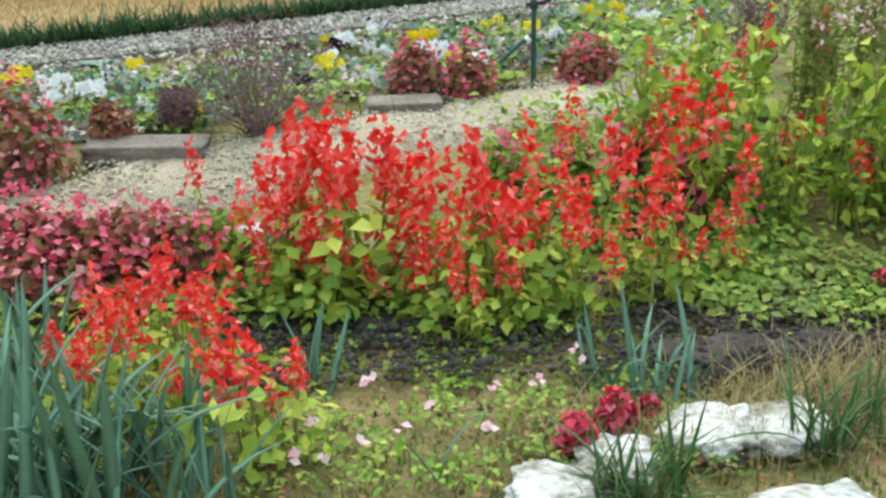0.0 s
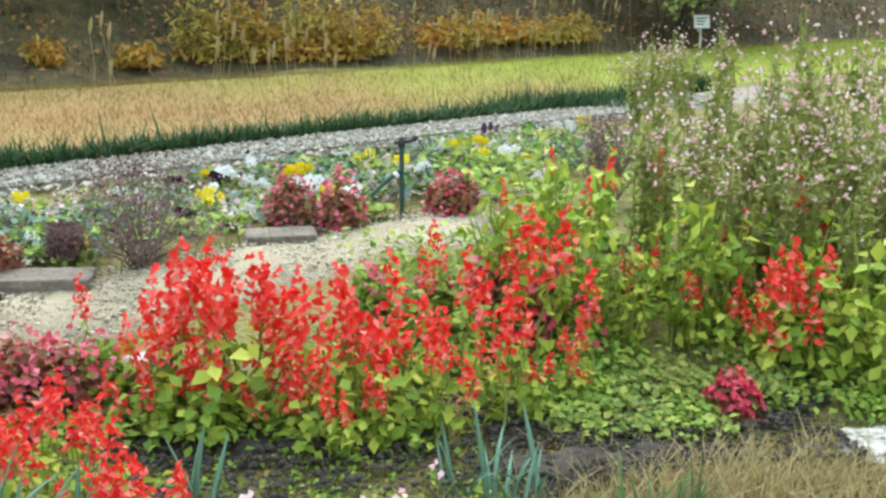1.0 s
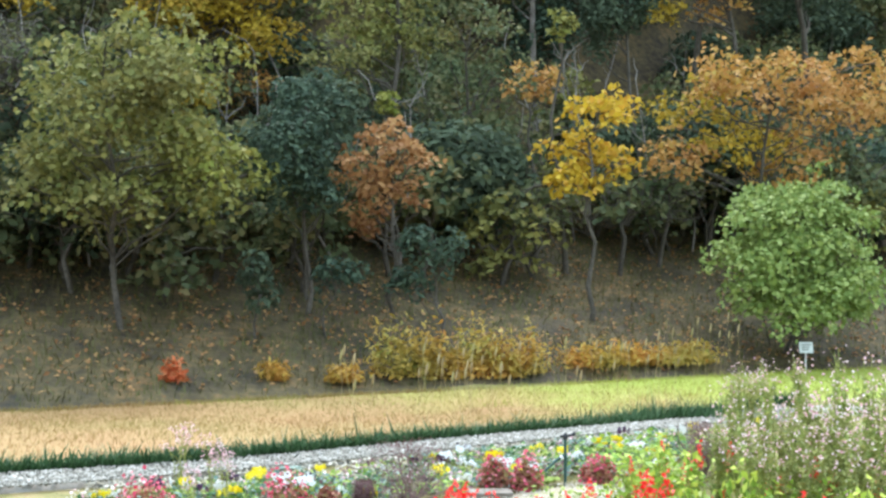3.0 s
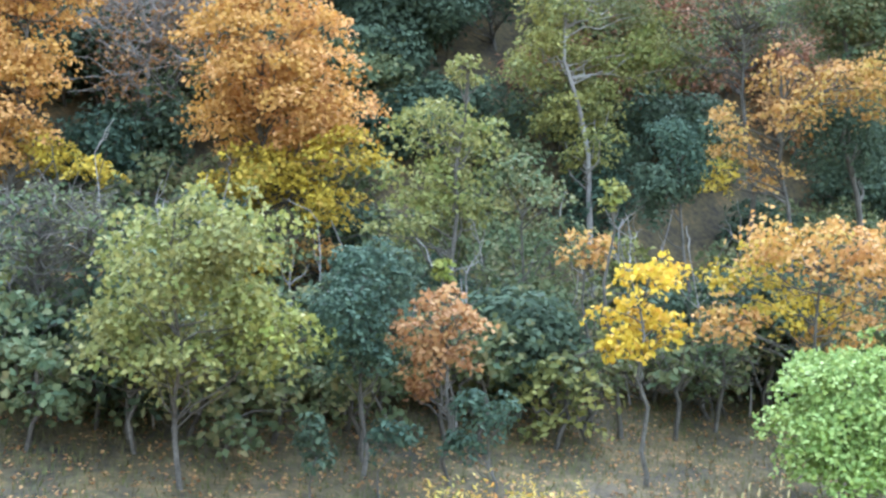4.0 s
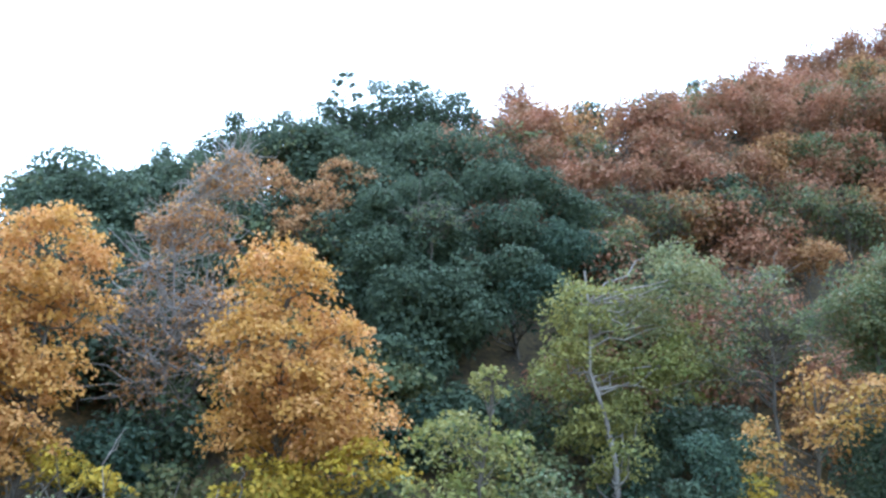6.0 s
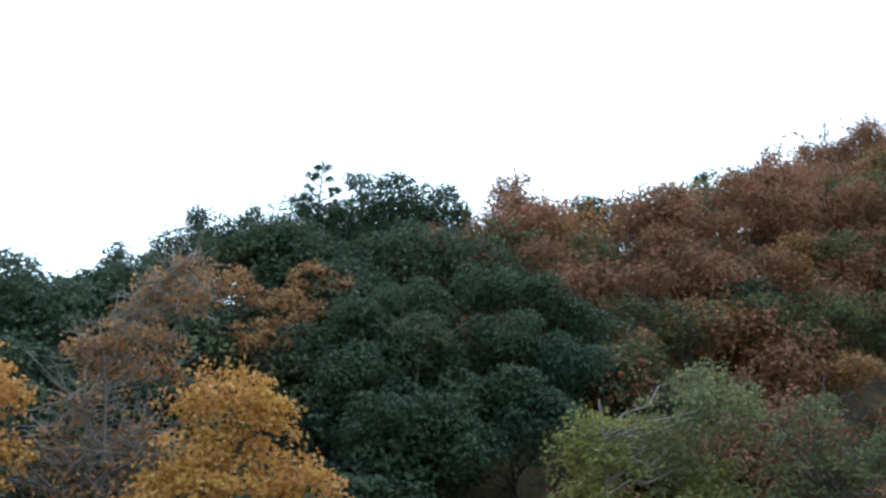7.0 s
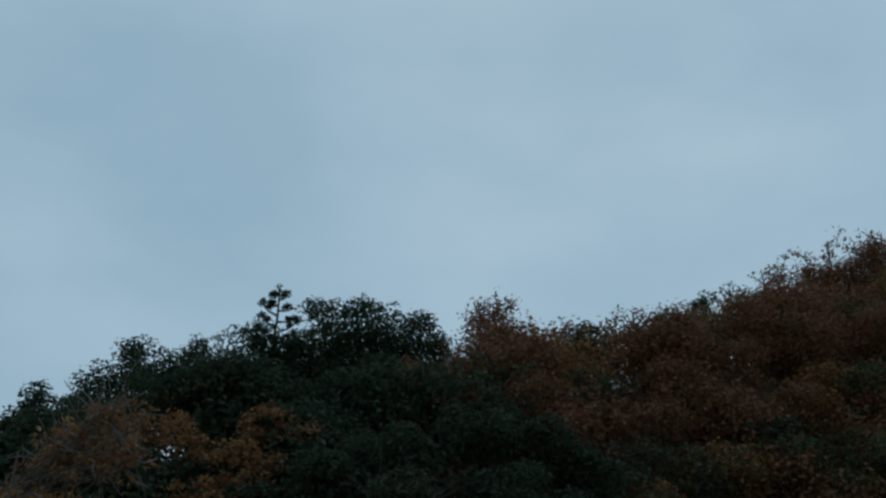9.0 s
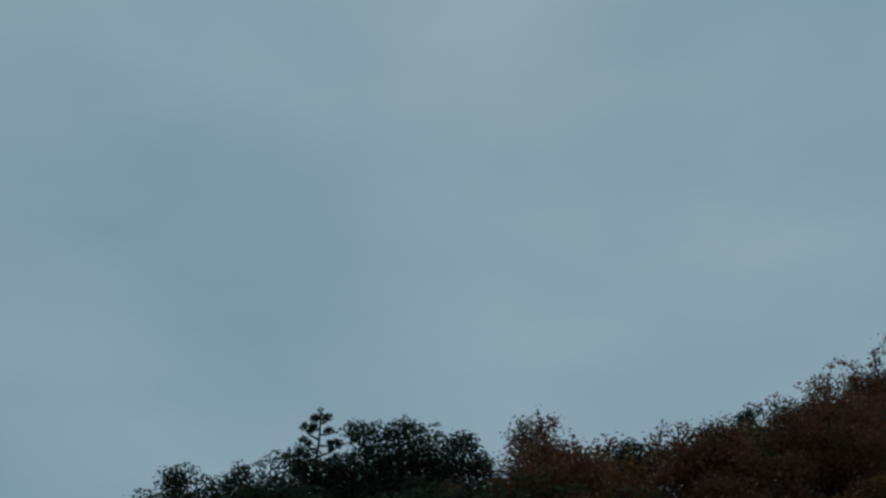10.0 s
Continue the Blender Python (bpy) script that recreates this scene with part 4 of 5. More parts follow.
# ---- beds, lawn and field cover ----
M["bank"] = foliage("withered_grass", [(0.05, 0.04, 0.016), (0.11, 0.08, 0.032), (0.085, 0.10, 0.026), (0.15, 0.095, 0.038)], [(0.05, 0.06, 0.018), (0.12, 0.13, 0.035)], 0.6, thin=0.1)


def scatter(cx, cy, sx, sy):
    return lambda: (RNG.normal(cx, sx), RNG.normal(cy, sy))


def box_pick(x0, x1, y0, y1):
    return lambda: (RNG.uniform(x0, x1), RNG.uniform(y0, y1))


def patch(name, cx, cy, rx, ry, turn, lift, material, label):
    """A low uneven patch of bare ground."""
    v, rings, n = [(cx, cy, terrain(cx, cy) + lift)], 6, 36
    for k in range(1, rings + 1):
        for j in range(n):
            a = 2 * math.pi * j / n
            r = k / rings * (1 + 0.30 * noise.noise(Vector((math.cos(a) * 1.6, math.sin(a) * 1.6, cx * 3))))
            dx, dy = rx * r * math.cos(a), ry * r * math.sin(a)
            x = cx + dx * math.cos(turn) - dy * math.sin(turn)
            y = cy + dx * math.sin(turn) + dy * math.cos(turn)
            v.append((x, y, terrain(x, y) + lift * (1 - (k / rings) ** 3 * 1.8) + 0.018 * noise.noise(Vector((x * 14, y * 14, 0)))))
    f = [(0, 1 + j, 1 + (j + 1) % n, 1 + (j + 1) % n) for j in range(n)]
    q = [(1 + (k - 1) * n + j, 1 + k * n + j, 1 + k * n + (j + 1) % n, 1 + (k - 1) * n + (j + 1) % n) for k in range(1, rings) for j in range(n)]
    me = bpy.data.meshes.new(name)
    me.from_pydata(v, [], [t[:3] for t in f] + q)
    me.polygons.foreach_set("use_smooth", np.ones(len(me.polygons), bool))
    me.materials.append(material)
    return tagged(new(name, me), label, "ground", kind="structure")


patch("soil_bed", 0.45, 6.02, 0.55, 0.16, -0.22, 0.025, M["soil"], "dark bare soil under the red flowers")
patch("soil_bed", 1.30, 5.72, 0.42, 0.13, 0.12, 0.03, M["soil"], "dark crumbly garden soil")
patch("soil_bed", 1.55, 6.00, 0.55, 0.16, 0.1, 0.02, M["soil"], "dark soil between low green plants")
patch("far_bed", 0.6, 8.35, 2.9, 0.42, 0.62, 0.025, M["earth"], "grey-brown earth of the pansy bed")
pebbles("soil_crumbs", 2600, lambda x: 5.62, lambda x: 6.15, 0.1, 2.0, 0.009, M["soil"], "crumbs of dark soil", 0.025)


def leafy_area(name, count, pick, size, rise, material, label, tuft=14):
    """Low round leaves held a little over the ground, in loose tufts."""
    tufts = max(1, count // tuft)
    base = np.array([pick() for _ in range(tufts)])
    xy = base[RNG.integers(0, tufts, count)] + RNG.normal(0, size * 1.3, (count, 2))
    z = np.array([terrain(a, b) for a, b in xy]) + RNG.uniform(0.005, rise, count)
    up = np.tile((0.0, -0.25, 1.0), (count, 1))
    v, f = leaf_cards(np.column_stack([xy, z]), up, size, size * 0.75, 0.45, 0.12)
    tagged(new(name, arrays_mesh(name, v, f, material)), label, "plants", kind="stuff")


def cover_pick():
    while True:
        x, y = RNG.uniform(0.85, 2.4), RNG.uniform(5.84, 6.6)
        if noise.noise(Vector((x * 3.2, y * 4.5, 5))) > -0.12 - 0.8 * max(0, y - 6.2):
            return x, y


leafy_area("ground_cover", 8200, cover_pick, 0.030, 0.06, M["weed"], "low bright green leafy ground cover")
leafy_area("bed_weeds", 1800, box_pick(-0.5, 0.9, 5.95, 6.35), 0.035, 0.09, M["weed"], "green leaves between the red flowers")
leafy_area("tall_bed_leaves", 2300, box_pick(1.4, 3.4, 6.4, 8.6), 0.05, 0.22, M["weed"], "leafy green plants under the tall stems")
leafy_area("far_bed_leaves", 2600, lambda: (lambda x: (x, 7.25 + 0.62 * x + RNG.uniform(0.0, 1.1)))(RNG.uniform(-1.6, 2.2)), 0.04, 0.06, M["weed"], "low green plants of the far bed")
BED = lambda: (lambda x: (x, 7.2 + 0.62 * x + RNG.uniform(0.0, 1.15)))(RNG.uniform(-1.8, 2.3))
leafy_area("grey_bed_leaves", 1900, BED, 0.04, 0.07, M["kale"], "grey-green low leaves of the far bed")
leafy_area("plum_bed_leaves", 900, BED, 0.03, 0.09, M["plum"], "plum-coloured withered leaves of the far bed")
leafy_area("green_bed_leaves", 1800, BED, 0.045, 0.08, M["lily"], "dark green leaves of the far bed")
leafy_area("pale_bed_petals", 260, BED, 0.03, 0.10, M["pale_pink"], "fallen pale petals on the far bed", 4)
pebbles("bed_stones", 5200, lambda x: 7.25 + 0.62 * x, lambda x: STRIP(x) + 0.1, -1.8, 2.3, 0.010, M["pebble"], "small pale stones on the far bed", 0.02)
leafy_area("path_side_leaves", 900, box_pick(0.85, 1.5, 6.35, 6.95), 0.035, 0.16, M["weed"], "yellow-green leaves beside the path")
leafy_area("moss_leaves", 3400, box_pick(-0.3, 1.1, 5.2, 5.95), 0.018, 0.02, M["weed"], "tiny leaves in the mossy ground")
leafy_area("moss_litter", 2600, box_pick(-0.3, 2.3, 5.0, 5.95), 0.017, 0.012, M["bank"], "withered leaves in the mossy ground", 3)
leafy_area("moss_litter", 700, box_pick(-0.3, 2.0, 5.0, 5.95), 0.016, 0.012, M["rust"], "small brown fallen leaves in the moss", 2)
grass_area("mossy_grass", 14000, box_pick(-0.8, 2.4, 4.9, 6.0), 0.018, 0.004, 1.1, M["lawn"], "short dry moss and grass")
grass_area("dry_grass", 3800, scatter(1.62, 5.52, 0.22, 0.11), 0.055, 0.004, 0.8, M["dry"], "mound of dry straw-coloured grass")
grass_area("dry_grass", 1600, scatter(1.05, 5.36, 0.2, 0.06), 0.04, 0.004, 0.8, M["dry"], "dry grass round the pale rocks")
grass_area("path_weeds", 900, lambda: (lambda x: (x, PATH_HIGH(x) + RNG.normal(0, 0.06)))(RNG.uniform(-1.2, 1.6)), 0.05, 0.004, 0.7, M["lawn"], "sparse weeds along the path edge")

ribbon("dry_field", lambda x: EDGE(x) + 0.05, lambda x: 14.6 + 0.37 * x, -11.0, 12.0, 0.012, M["field"], "field of dry orange and green grass", "field", 0.25, 12)


def field_pick(green):
    def pick():
        while True:
            x = RNG.uniform(-4.5, 8.5)
            s = RNG.uniform(0, 1) ** 0.8
            y = EDGE(x) + 0.2 + (14.5 + 0.37 * x - EDGE(x) - 0.2) * s
            if y > EDGE(x) and (RNG.uniform() < min(1, max(0, 0.30 * (x - 1.2) + 1.6 * (s - 0.5) + 0.9 * noise.noise(Vector((x * 0.5, y * 1.3, 4)))))) == green:
                return x, y
    return pick


grass_area("meadow_grass", 60000, field_pick(False), 0.048, 0.008, 0.9, M["meadow"], "short dry orange field grass", "field", 1)
grass_area("green_meadow_grass", 36000, field_pick(True), 0.048, 0.008, 0.9, M["meadow_green"], "short lime green field grass", "field", 1)
grass_area("edging_grass", 24000, lambda: (lambda x: (x, EDGE(x) + abs(RNG.normal(0.05, 0.10))))(RNG.uniform(-5.0, 4.6)), 0.088, 0.019, 0.8, M["edging"], "dark green edging grass along the gravel")
grass_area("edging_grass", 900, scatter(2.75, 11.55, 0.30, 0.10), 0.14, 0.012, 0.6, M["edging"], "tall dark tussock in the edging grass")
grass_area("bank_grass", 24000, lambda: (lambda x: (x, 14.6 + 0.37 * x + RNG.uniform(0, 7)))(RNG.uniform(-6, 9)), 0.09, 0.012, 0.9, M["bank"], "withered grass on the wooded bank")
leafy_area("fallen_leaves", 9000, lambda: (lambda x: (x, 14.8 + 0.37 * x + RNG.uniform(0, 8)))(RNG.uniform(-9, 12)), 0.07, 0.03, M["rust"], "brown fallen leaves on the bank", 1)


def foxtails():
    """Loose seed heads on thin stalks along the field's near edge."""
    pieces = []
    for _ in range(60):
        x = RNG.uniform(-0.5, 4.5)
        y = EDGE(x) + RNG.uniform(0.6, 3.2)
        h = RNG.uniform(0.35, 0.75)
        top = np.array((x + RNG.normal(0, 0.06), y, terrain(x, y) + h))
        pieces.append(tube(wander((x, y, terrain(x, y) - 0.02), top, 4, 0.008), (0.0022, 0.002, 0.002, 0.0016), 3))
        pieces.append(tube([top, top + (0.004, 0, 0.03), top + (0.01, 0, 0.07), top + (0.016, 0, 0.10)], (0.004, 0.012, 0.010, 0.002), 5))
    v, f = joined(pieces)
    tagged(new("foxtail_grass", arrays_mesh("foxtail_grass", v, f, M["dry"])), "thin dry stalks with pale seed heads", "grass", kind="stuff")


foxtails()


# ---- plants ----
def ramble_leaves(n, rx, z0, z1, size, tilt=0.7, wide=0.7):
    a = RNG.uniform(0, 2 * np.pi, n)
    r = rx * RNG.uniform(0.1, 1.0, n) ** 0.6
    z = RNG.uniform(z0, z1, n)
    c = np.stack([r * np.cos(a), r * np.sin(a), z], 1)
    nor = np.stack([np.cos(a) * tilt, np.sin(a) * tilt, np.ones(n)], 1)
    return leaf_cards(c, nor, size, size * wide, 0.4, 0.12)


def spike_mesh(length, width):
    """A flower spike: whorls of hanging tubular florets round a stem, wider below."""
    cs, ns = [], []
    whorls = max(4, int(length / 0.019))
    for k in range(whorls):
        s = k / (whorls - 1)
        rad = width * (0.42 * (1 - s ** 2.5) + 0.06)
        for j in range(6 if s < 0.8 else 3):
            a = 6.28 * (j + RNG.uniform(-0.3, 0.3)) / 7 + k
            rr = rad * RNG.uniform(0.2, 1.7)
            cs.append((rr * math.cos(a), rr * math.sin(a), s * length + RNG.normal(0, 0.007)))
            ns.append((math.cos(a), math.sin(a), 0.35))
    return leaf_cards(np.array(cs), np.array(ns), 0.031, 0.021, 0.8, 0.3)


def build_salvia(spikes, spread, foliage_n):
    """A salvia 0.40 m tall: stems, low leaves and a flower spike on each stem."""
    t = new("salvia")
    tips = []
    for k in range(spikes):
        a = 6.28 * k / spikes + RNG.uniform(-0.4, 0.4)
        r = spread * RNG.uniform(0.15, 1.0)
        ln = RNG.uniform(0.08, 0.17)
        tip = np.array((r * math.cos(a), r * math.sin(a), 0.40 - ln * 0.7 - RNG.uniform(0, 0.17)))
        tips.append((tip, ln))
        v, f = tube(wander((RNG.normal(0, 0.012), RNG.normal(0, 0.012), -0.01), tip + (0, 0, 0.02), 5, 0.008), (0.005, 0.0045, 0.004, 0.003, 0.003), 4)
        under("stem", arrays_mesh("stem", v, f, M["stalk"]), t)
    v, f = ramble_leaves(foliage_n, spread * 1.15, 0.02, 0.22, 0.056)
    under("foliage", arrays_mesh("foliage", v, f, M["salvia_leaf"]), t)
    for tip, ln in tips:
        v, f = spike_mesh(ln, RNG.uniform(0.044, 0.062))
        v = v + np.outer(v[:, 2], (RNG.normal(0, 0.18), RNG.normal(0, 0.18), 0)) + tip
        under("flower_spike", arrays_mesh("flower_spike", v, f, M["salvia_red"]), t, "scarlet flower spike")
    return t


def place(protos, name, x, y, size, label, category, group, turn=None):
    """Sets the first of each kind in place, later ones as copies."""
    i = next((k for k, q in enumerate(protos) if not q[1]), int(RNG.integers(0, len(protos))))
    proto, used = protos[i]
    m = pose(x, y, terrain(x, y) - 0.004, RNG.normal(0, 2), RNG.normal(0, 2), RNG.uniform(0, 360) if turn is None else turn) @ Matrix.Scale(size, 4)
    if used:
        ob = copy_thing(proto, m)
        ob.matrix_basis = m
    else:
        proto.matrix_basis = m
        protos[i] = (proto, True)
        ob = proto
    return tagged(ob, label, category, group)


SALVIA = [(build_salvia(n, s, k), False) for n, s, k in ((5, 0.13, 62), (4, 0.11, 56), (5, 0.15, 66), (3, 0.10, 52), (4, 0.14, 60))]
SMALL = [(build_salvia(n, s, k), False) for n, s, k in ((3, 0.07, 46), (2, 0.06, 40), (1, 0.04, 34))]
LONE = [(build_salvia(1, 0.01, 6), False)]


def salvia(x, y, h):
    place(SALVIA, "salvia", x, y, h / 0.40 * RNG.uniform(0.78, 1.14), "scarlet salvia in bloom with yellow-green leaves", "flower", "scarlet salvias")


def small_salvia(x, y, h):
    place(SMALL, "salvia", x, y, max(0.6, h / 0.40), "low scarlet salvia with few flower spikes", "flower", "scarlet salvias")


def lone_salvia(x, y, h):
    place(LONE, "salvia", x, y, h / 0.40, "single scarlet salvia stem beside the path", "flower", "scarlet salvias")


BEGONIA = {"pink": ("bronze", "pink", 0.26, "bushy begonia covered in pink flowers"), "rose": ("bronze", "pink", 0.28, "round begonia with bronze leaves and rose flowers"),
           "bronze": ("bronze", "bronze", 0.1, "low bronze-leaved begonia without any flowers"), "scarlet": ("bronze", "pink", 0.6, "small begonia with deep red flowers")}
M["scarlet"] = foliage("deep_red_petals", [(0.50, 0.02, 0.05), (0.66, 0.05, 0.10), (0.72, 0.18, 0.24)], thin=0.2)


def begonia(x, y, r, h, kind):
    leafm, flower, share, label = BEGONIA[kind]
    t = thing("begonia", x, y, label, "flower", "begonias", RNG.uniform(0, 360))
    n = int(380 * (r / 0.12) ** 1.2 + 60)
    u = unit(RNG.normal(0, 1, (n, 3)))
    u[:, 2] = np.abs(u[:, 2])
    lump = 1 + 0.16 * np.array([noise.noise(Vector(p) * 2.4 + Vector((x * 7, y * 5, 0))) for p in u])
    c = u * (RNG.uniform(0.55, 1.0, (n, 1)) * lump[:, None]) * np.array([r, r, h * 0.95])
    v, f = leaf_cards(c, u + (0, 0, 0.3), 0.036, 0.028, 0.5)
    under("foliage", arrays_mesh("foliage", v, f, M["weed" if kind == "pink" and RNG.uniform() < 0.5 else leafm]), t)
    if kind != "bronze":
        k = int(n * share)
        u = unit(RNG.normal(0, 1, (k, 3)))
        u[:, 2] = np.abs(u[:, 2]) * 1.1
        c = u * RNG.uniform(0.86, 1.1, (k, 1)) * np.array([r, r, h])
        v, f = leaf_cards(c, u + (0, -0.3, 0.3), 0.026, 0.024, 0.7, 0.25)
        under("blossoms", arrays_mesh("blossoms", v, f, M["scarlet" if kind == "scarlet" else "pink"]), t)


def strap_mesh(length, width, bend, seed):
    """A sword-shaped leaf with a keel, two-sided with thickness at its base."""
    segs = 7
    v = []
    for k in range(segs + 1):
        s = k / segs
        w = width * (0.75 + 0.5 * s - 1.22 * s ** 2.6) * 0.5 + 0.0006
        cx, cz = bend * length * s ** 2.1, length * (s - 0.25 * abs(bend) * s ** 3)
        v += [(cx, -w, cz), (cx + 0.16 * w + 0.0012, 0, cz), (cx, w, cz), (cx - 0.0012, 0, cz)]
    f = []
    for k in range(segs):
        a, b = 4 * k, 4 * k + 4
        for j in range(4):
            f.append((a + j, a + (j + 1) % 4, b + (j + 1) % 4, b + j))
    return arrays_mesh("leaf", v, f, M["iris"], True)


STRAPS = [strap_mesh(1.0, w, b, i) for i, (w, b) in enumerate(((0.075, 0.15), (0.085, 0.35), (0.065, 0.6), (0.08, 0.05), (0.07, 0.9)))]
GRASSY = []
for strap in STRAPS:
    g = strap.copy()
    g.materials.clear()
    g.materials.append(M["lily"])
    GRASSY.append(g)


def strap_clump(name, x, y, n, h, spread, meshes, label, lean, thin):
    t = thing(name, x, y, label, "plant", "", 0)
    for _ in range(n):
        a = RNG.uniform(0, 360)
        r = spread * RNG.uniform(0, 1) ** 0.7
        b = radians(RNG.uniform(0, 360))
        leaf = under("leaf", meshes[int(RNG.integers(0, len(meshes)))], t)
        le = h * RNG.uniform(0.6, 1.1)
        leaf.matrix_basis = pose(r * math.cos(b), r * math.sin(b), -0.01, RNG.normal(0, 5), lean * RNG.uniform(0.1, 1.0), a) @ Matrix.Diagonal((le, le * thin, le, 1))


def iris_clump(x, y, n, h, spread):
    strap_clump("iris", x, y, n, h, spread, STRAPS[:3] + STRAPS[3:4], "clump of grey-green sword-shaped iris leaves", 32, 1.0)


def grass_clump(x, y, n, h, spread):
    strap_clump("lily_turf", x, y, n, h, spread, GRASSY, "clump of dark green strappy grass leaves", 45, 0.62)


def stone_mesh(name, w, d, h, material, rough, cuts, seed, square):
    bm = bmesh.new()
    bmesh.ops.create_cube(bm, size=1.0)
    bmesh.ops.subdivide_edges(bm, edges=bm.edges[:], cuts=cuts, use_grid_fill=True)
    for p in bm.verts:
        c = p.co * 2
        ball = c.normalized() * (abs(c.x) ** square + abs(c.y) ** square + abs(c.z) ** square) ** 0
        q = c.lerp(ball, 0.12 if square > 2 else 0.62)
        k = 1 + rough * noise.noise(q * 1.7 + Vector((seed, 0, 0))) + rough * 0.4 * noise.noise(q * 5 + Vector((seed, 3, 0)))
        p.co = Vector((q.x * w / 2 * k, q.y * d / 2 * k, (q.z * k + 0.45) * h / 1.45))
    for face in bm.faces:
        face.smooth = True
    return bm


def rock(x, y, w, d, h):
    t = thing("rock", x, y, "flat pale limestone rock half sunk in the ground", "rock", "pale rocks", RNG.uniform(-15, 15))
    t.location.z -= 0.012
    part("stone", stone_mesh("stone", w, d, h * 0.62, None, 0.34, 12, x * 5 + y, 1), M["rock"], t)


def step_stone(x, y, w, d, h):
    t = thing("step_stone", x, y, "flat grey-brown stone slab beside the sandy path", "stone", "stone slabs", RNG.uniform(-4, 8))
    part("slab", stone_mesh("slab", w, d, h * 0.68, None, 0.07, 8, x * 3, 4), M["slab"], t)


def block_stone(x, y):
    t = thing("edging_block", x, y, "grey concrete edging block behind the flowers", "stone", "", 14)
    part("block", stone_mesh("block", 0.14, 0.10, 0.10, None, 0.02, 6, 2, 4), M["block"], t)


def garden_tap(x, y):
    t = thing("garden_post", x, y, "dark green metal post with slanting brace and black cap", "post")
    v, f = joined([tube([(0, 0, -0.05), (0, 0, 0.10), (0, 0, 0.285)], (0.010, 0.010, 0.010), 10), tube([(0, 0, 0.12), (0, 0, 0.128)], (0.013, 0.013), 10)])
    under("pole", arrays_mesh("pole", v, f, M["green_paint"], True), t)
    v, f = joined([tube([(-0.005, -0.006, 0.185), (-0.06, -0.012, 0.145), (-0.13, -0.02, 0.085)], (0.009, 0.009, 0.008), 8)])
    under("brace", arrays_mesh("brace", v, f, M["green_paint"], True), t)
    v, f = joined([tube([(-0.03, 0, 0.292), (0.045, 0, 0.300)], (0.009, 0.009), 8), tube([(0, 0, 0.275), (0, 0, 0.30), (0, 0, 0.312)], (0.015, 0.016, 0.008), 10), tube([(0.045, 0, 0.30), (0.06, 0, 0.315)], (0.013, 0.010), 8)])
    under("cap", arrays_mesh("cap", v, f, M["black"], True), t, "black cap")
    v, f = tube([(-0.018, -0.012, 0.172), (-0.03, -0.014, 0.162)], (0.014, 0.014), 10)
    under("clamp", arrays_mesh("clamp", v, f, M["white"], True), t, "pale grey clamp")


TWIGS = []


def brown_shrub(x, y, r, h):
    t = thing("dry_shrub", x, y, "withered brown-purple shrub with fine bare twigs", "shrub", "withered shrubs")
    if not TWIGS:
        for _ in range(6):
            v, f = tube(wander((0, 0, -0.01), (0.25, 0, 1.0), 6, 0.04), (0.012, 0.011, 0.009, 0.007, 0.005, 0.003), 4)
            TWIGS.append(arrays_mesh("twig", v, f, M["twig"], True))
    for _ in range(46):
        le = h * RNG.uniform(0.55, 1.08)
        twig = under("twig", TWIGS[int(RNG.integers(0, 6))], t)
        twig.matrix_basis = pose(RNG.normal(0, 0.02), RNG.normal(0, 0.02), 0, 0, RNG.uniform(-4, 38) * r / 0.17, RNG.uniform(0, 360)) @ Matrix.Scale(le, 4)
    v, f = ramble_leaves(1900, r * 1.0, h * 0.2, h * 1.02, 0.016, 1.2, 0.45)
    under("foliage", arrays_mesh("foliage", v, f, M["plum"]), t)


def build_tall(stems, leaf_n, bloom_n):
    t = new("tall_flower")
    cs, ls = [], []
    for _ in range(stems):
        a = RNG.uniform(0, 6.28)
        r = RNG.uniform(0.03, 0.18)
        p = wander((RNG.normal(0, 0.02), RNG.normal(0, 0.02), -0.01), (r * math.cos(a), r * math.sin(a), RNG.uniform(0.72, 1.0)), 7, 0.012)
        pieces = [tube(p, np.linspace(0.006, 0.002, 7), 4)]
        for _ in range(leaf_n):
            s = RNG.uniform(0.15, 0.85) * 6
            ls.append(p[int(s)] + (p[int(s) + 1] - p[int(s)]) * (s % 1) + RNG.normal(0, 0.022, 3))
        for _ in range(3):
            b = p[int(RNG.integers(4, 6))]
            q = b + np.array((RNG.normal(0, 0.06), RNG.normal(0, 0.06), RNG.uniform(0.05, 0.16)))
            pieces.append(tube(wander(b, q, 4, 0.006), (0.003, 0.0025, 0.002, 0.0015), 3))
            cs += [q + RNG.normal(0, 0.022, 3) for _ in range(bloom_n)]
        cs += [p[6] + RNG.normal(0, 0.03, 3) for _ in range(bloom_n)]
        v, f = joined(pieces)
        under("stem", arrays_mesh("stem", v, f, M["stalk"]), t)
    v, f = leaf_cards(np.array(ls), RNG.normal(0, 1, (len(ls), 3)) + (0, 0, 0.6), 0.06, 0.022, 0.3)
    under("foliage", arrays_mesh("foliage", v, f, M["tall_leaf"]), t)
    v, f = leaf_cards(np.array(cs), RNG.normal(0, 1, (len(cs), 3)) + (0, -0.4, 0.3), 0.032, 0.022, 0.3, 0.2)
    under("blossoms", arrays_mesh("blossoms", v, f, M["pale_pink"]), t)
    return t


TALL = [(build_tall(7, 56, 1), False), (build_tall(6, 60, 2), False), (build_tall(8, 52, 2), False)]


PINKER = [(build_tall(6, 14, 9), False), (build_tall(5, 12, 10), False)]


def pink_plume(x, y, h):
    place(PINKER, "tall_flower", x, y, h / 0.97, "slender plant crowded with pale pink flowers", "flower", "tall pink flowers")


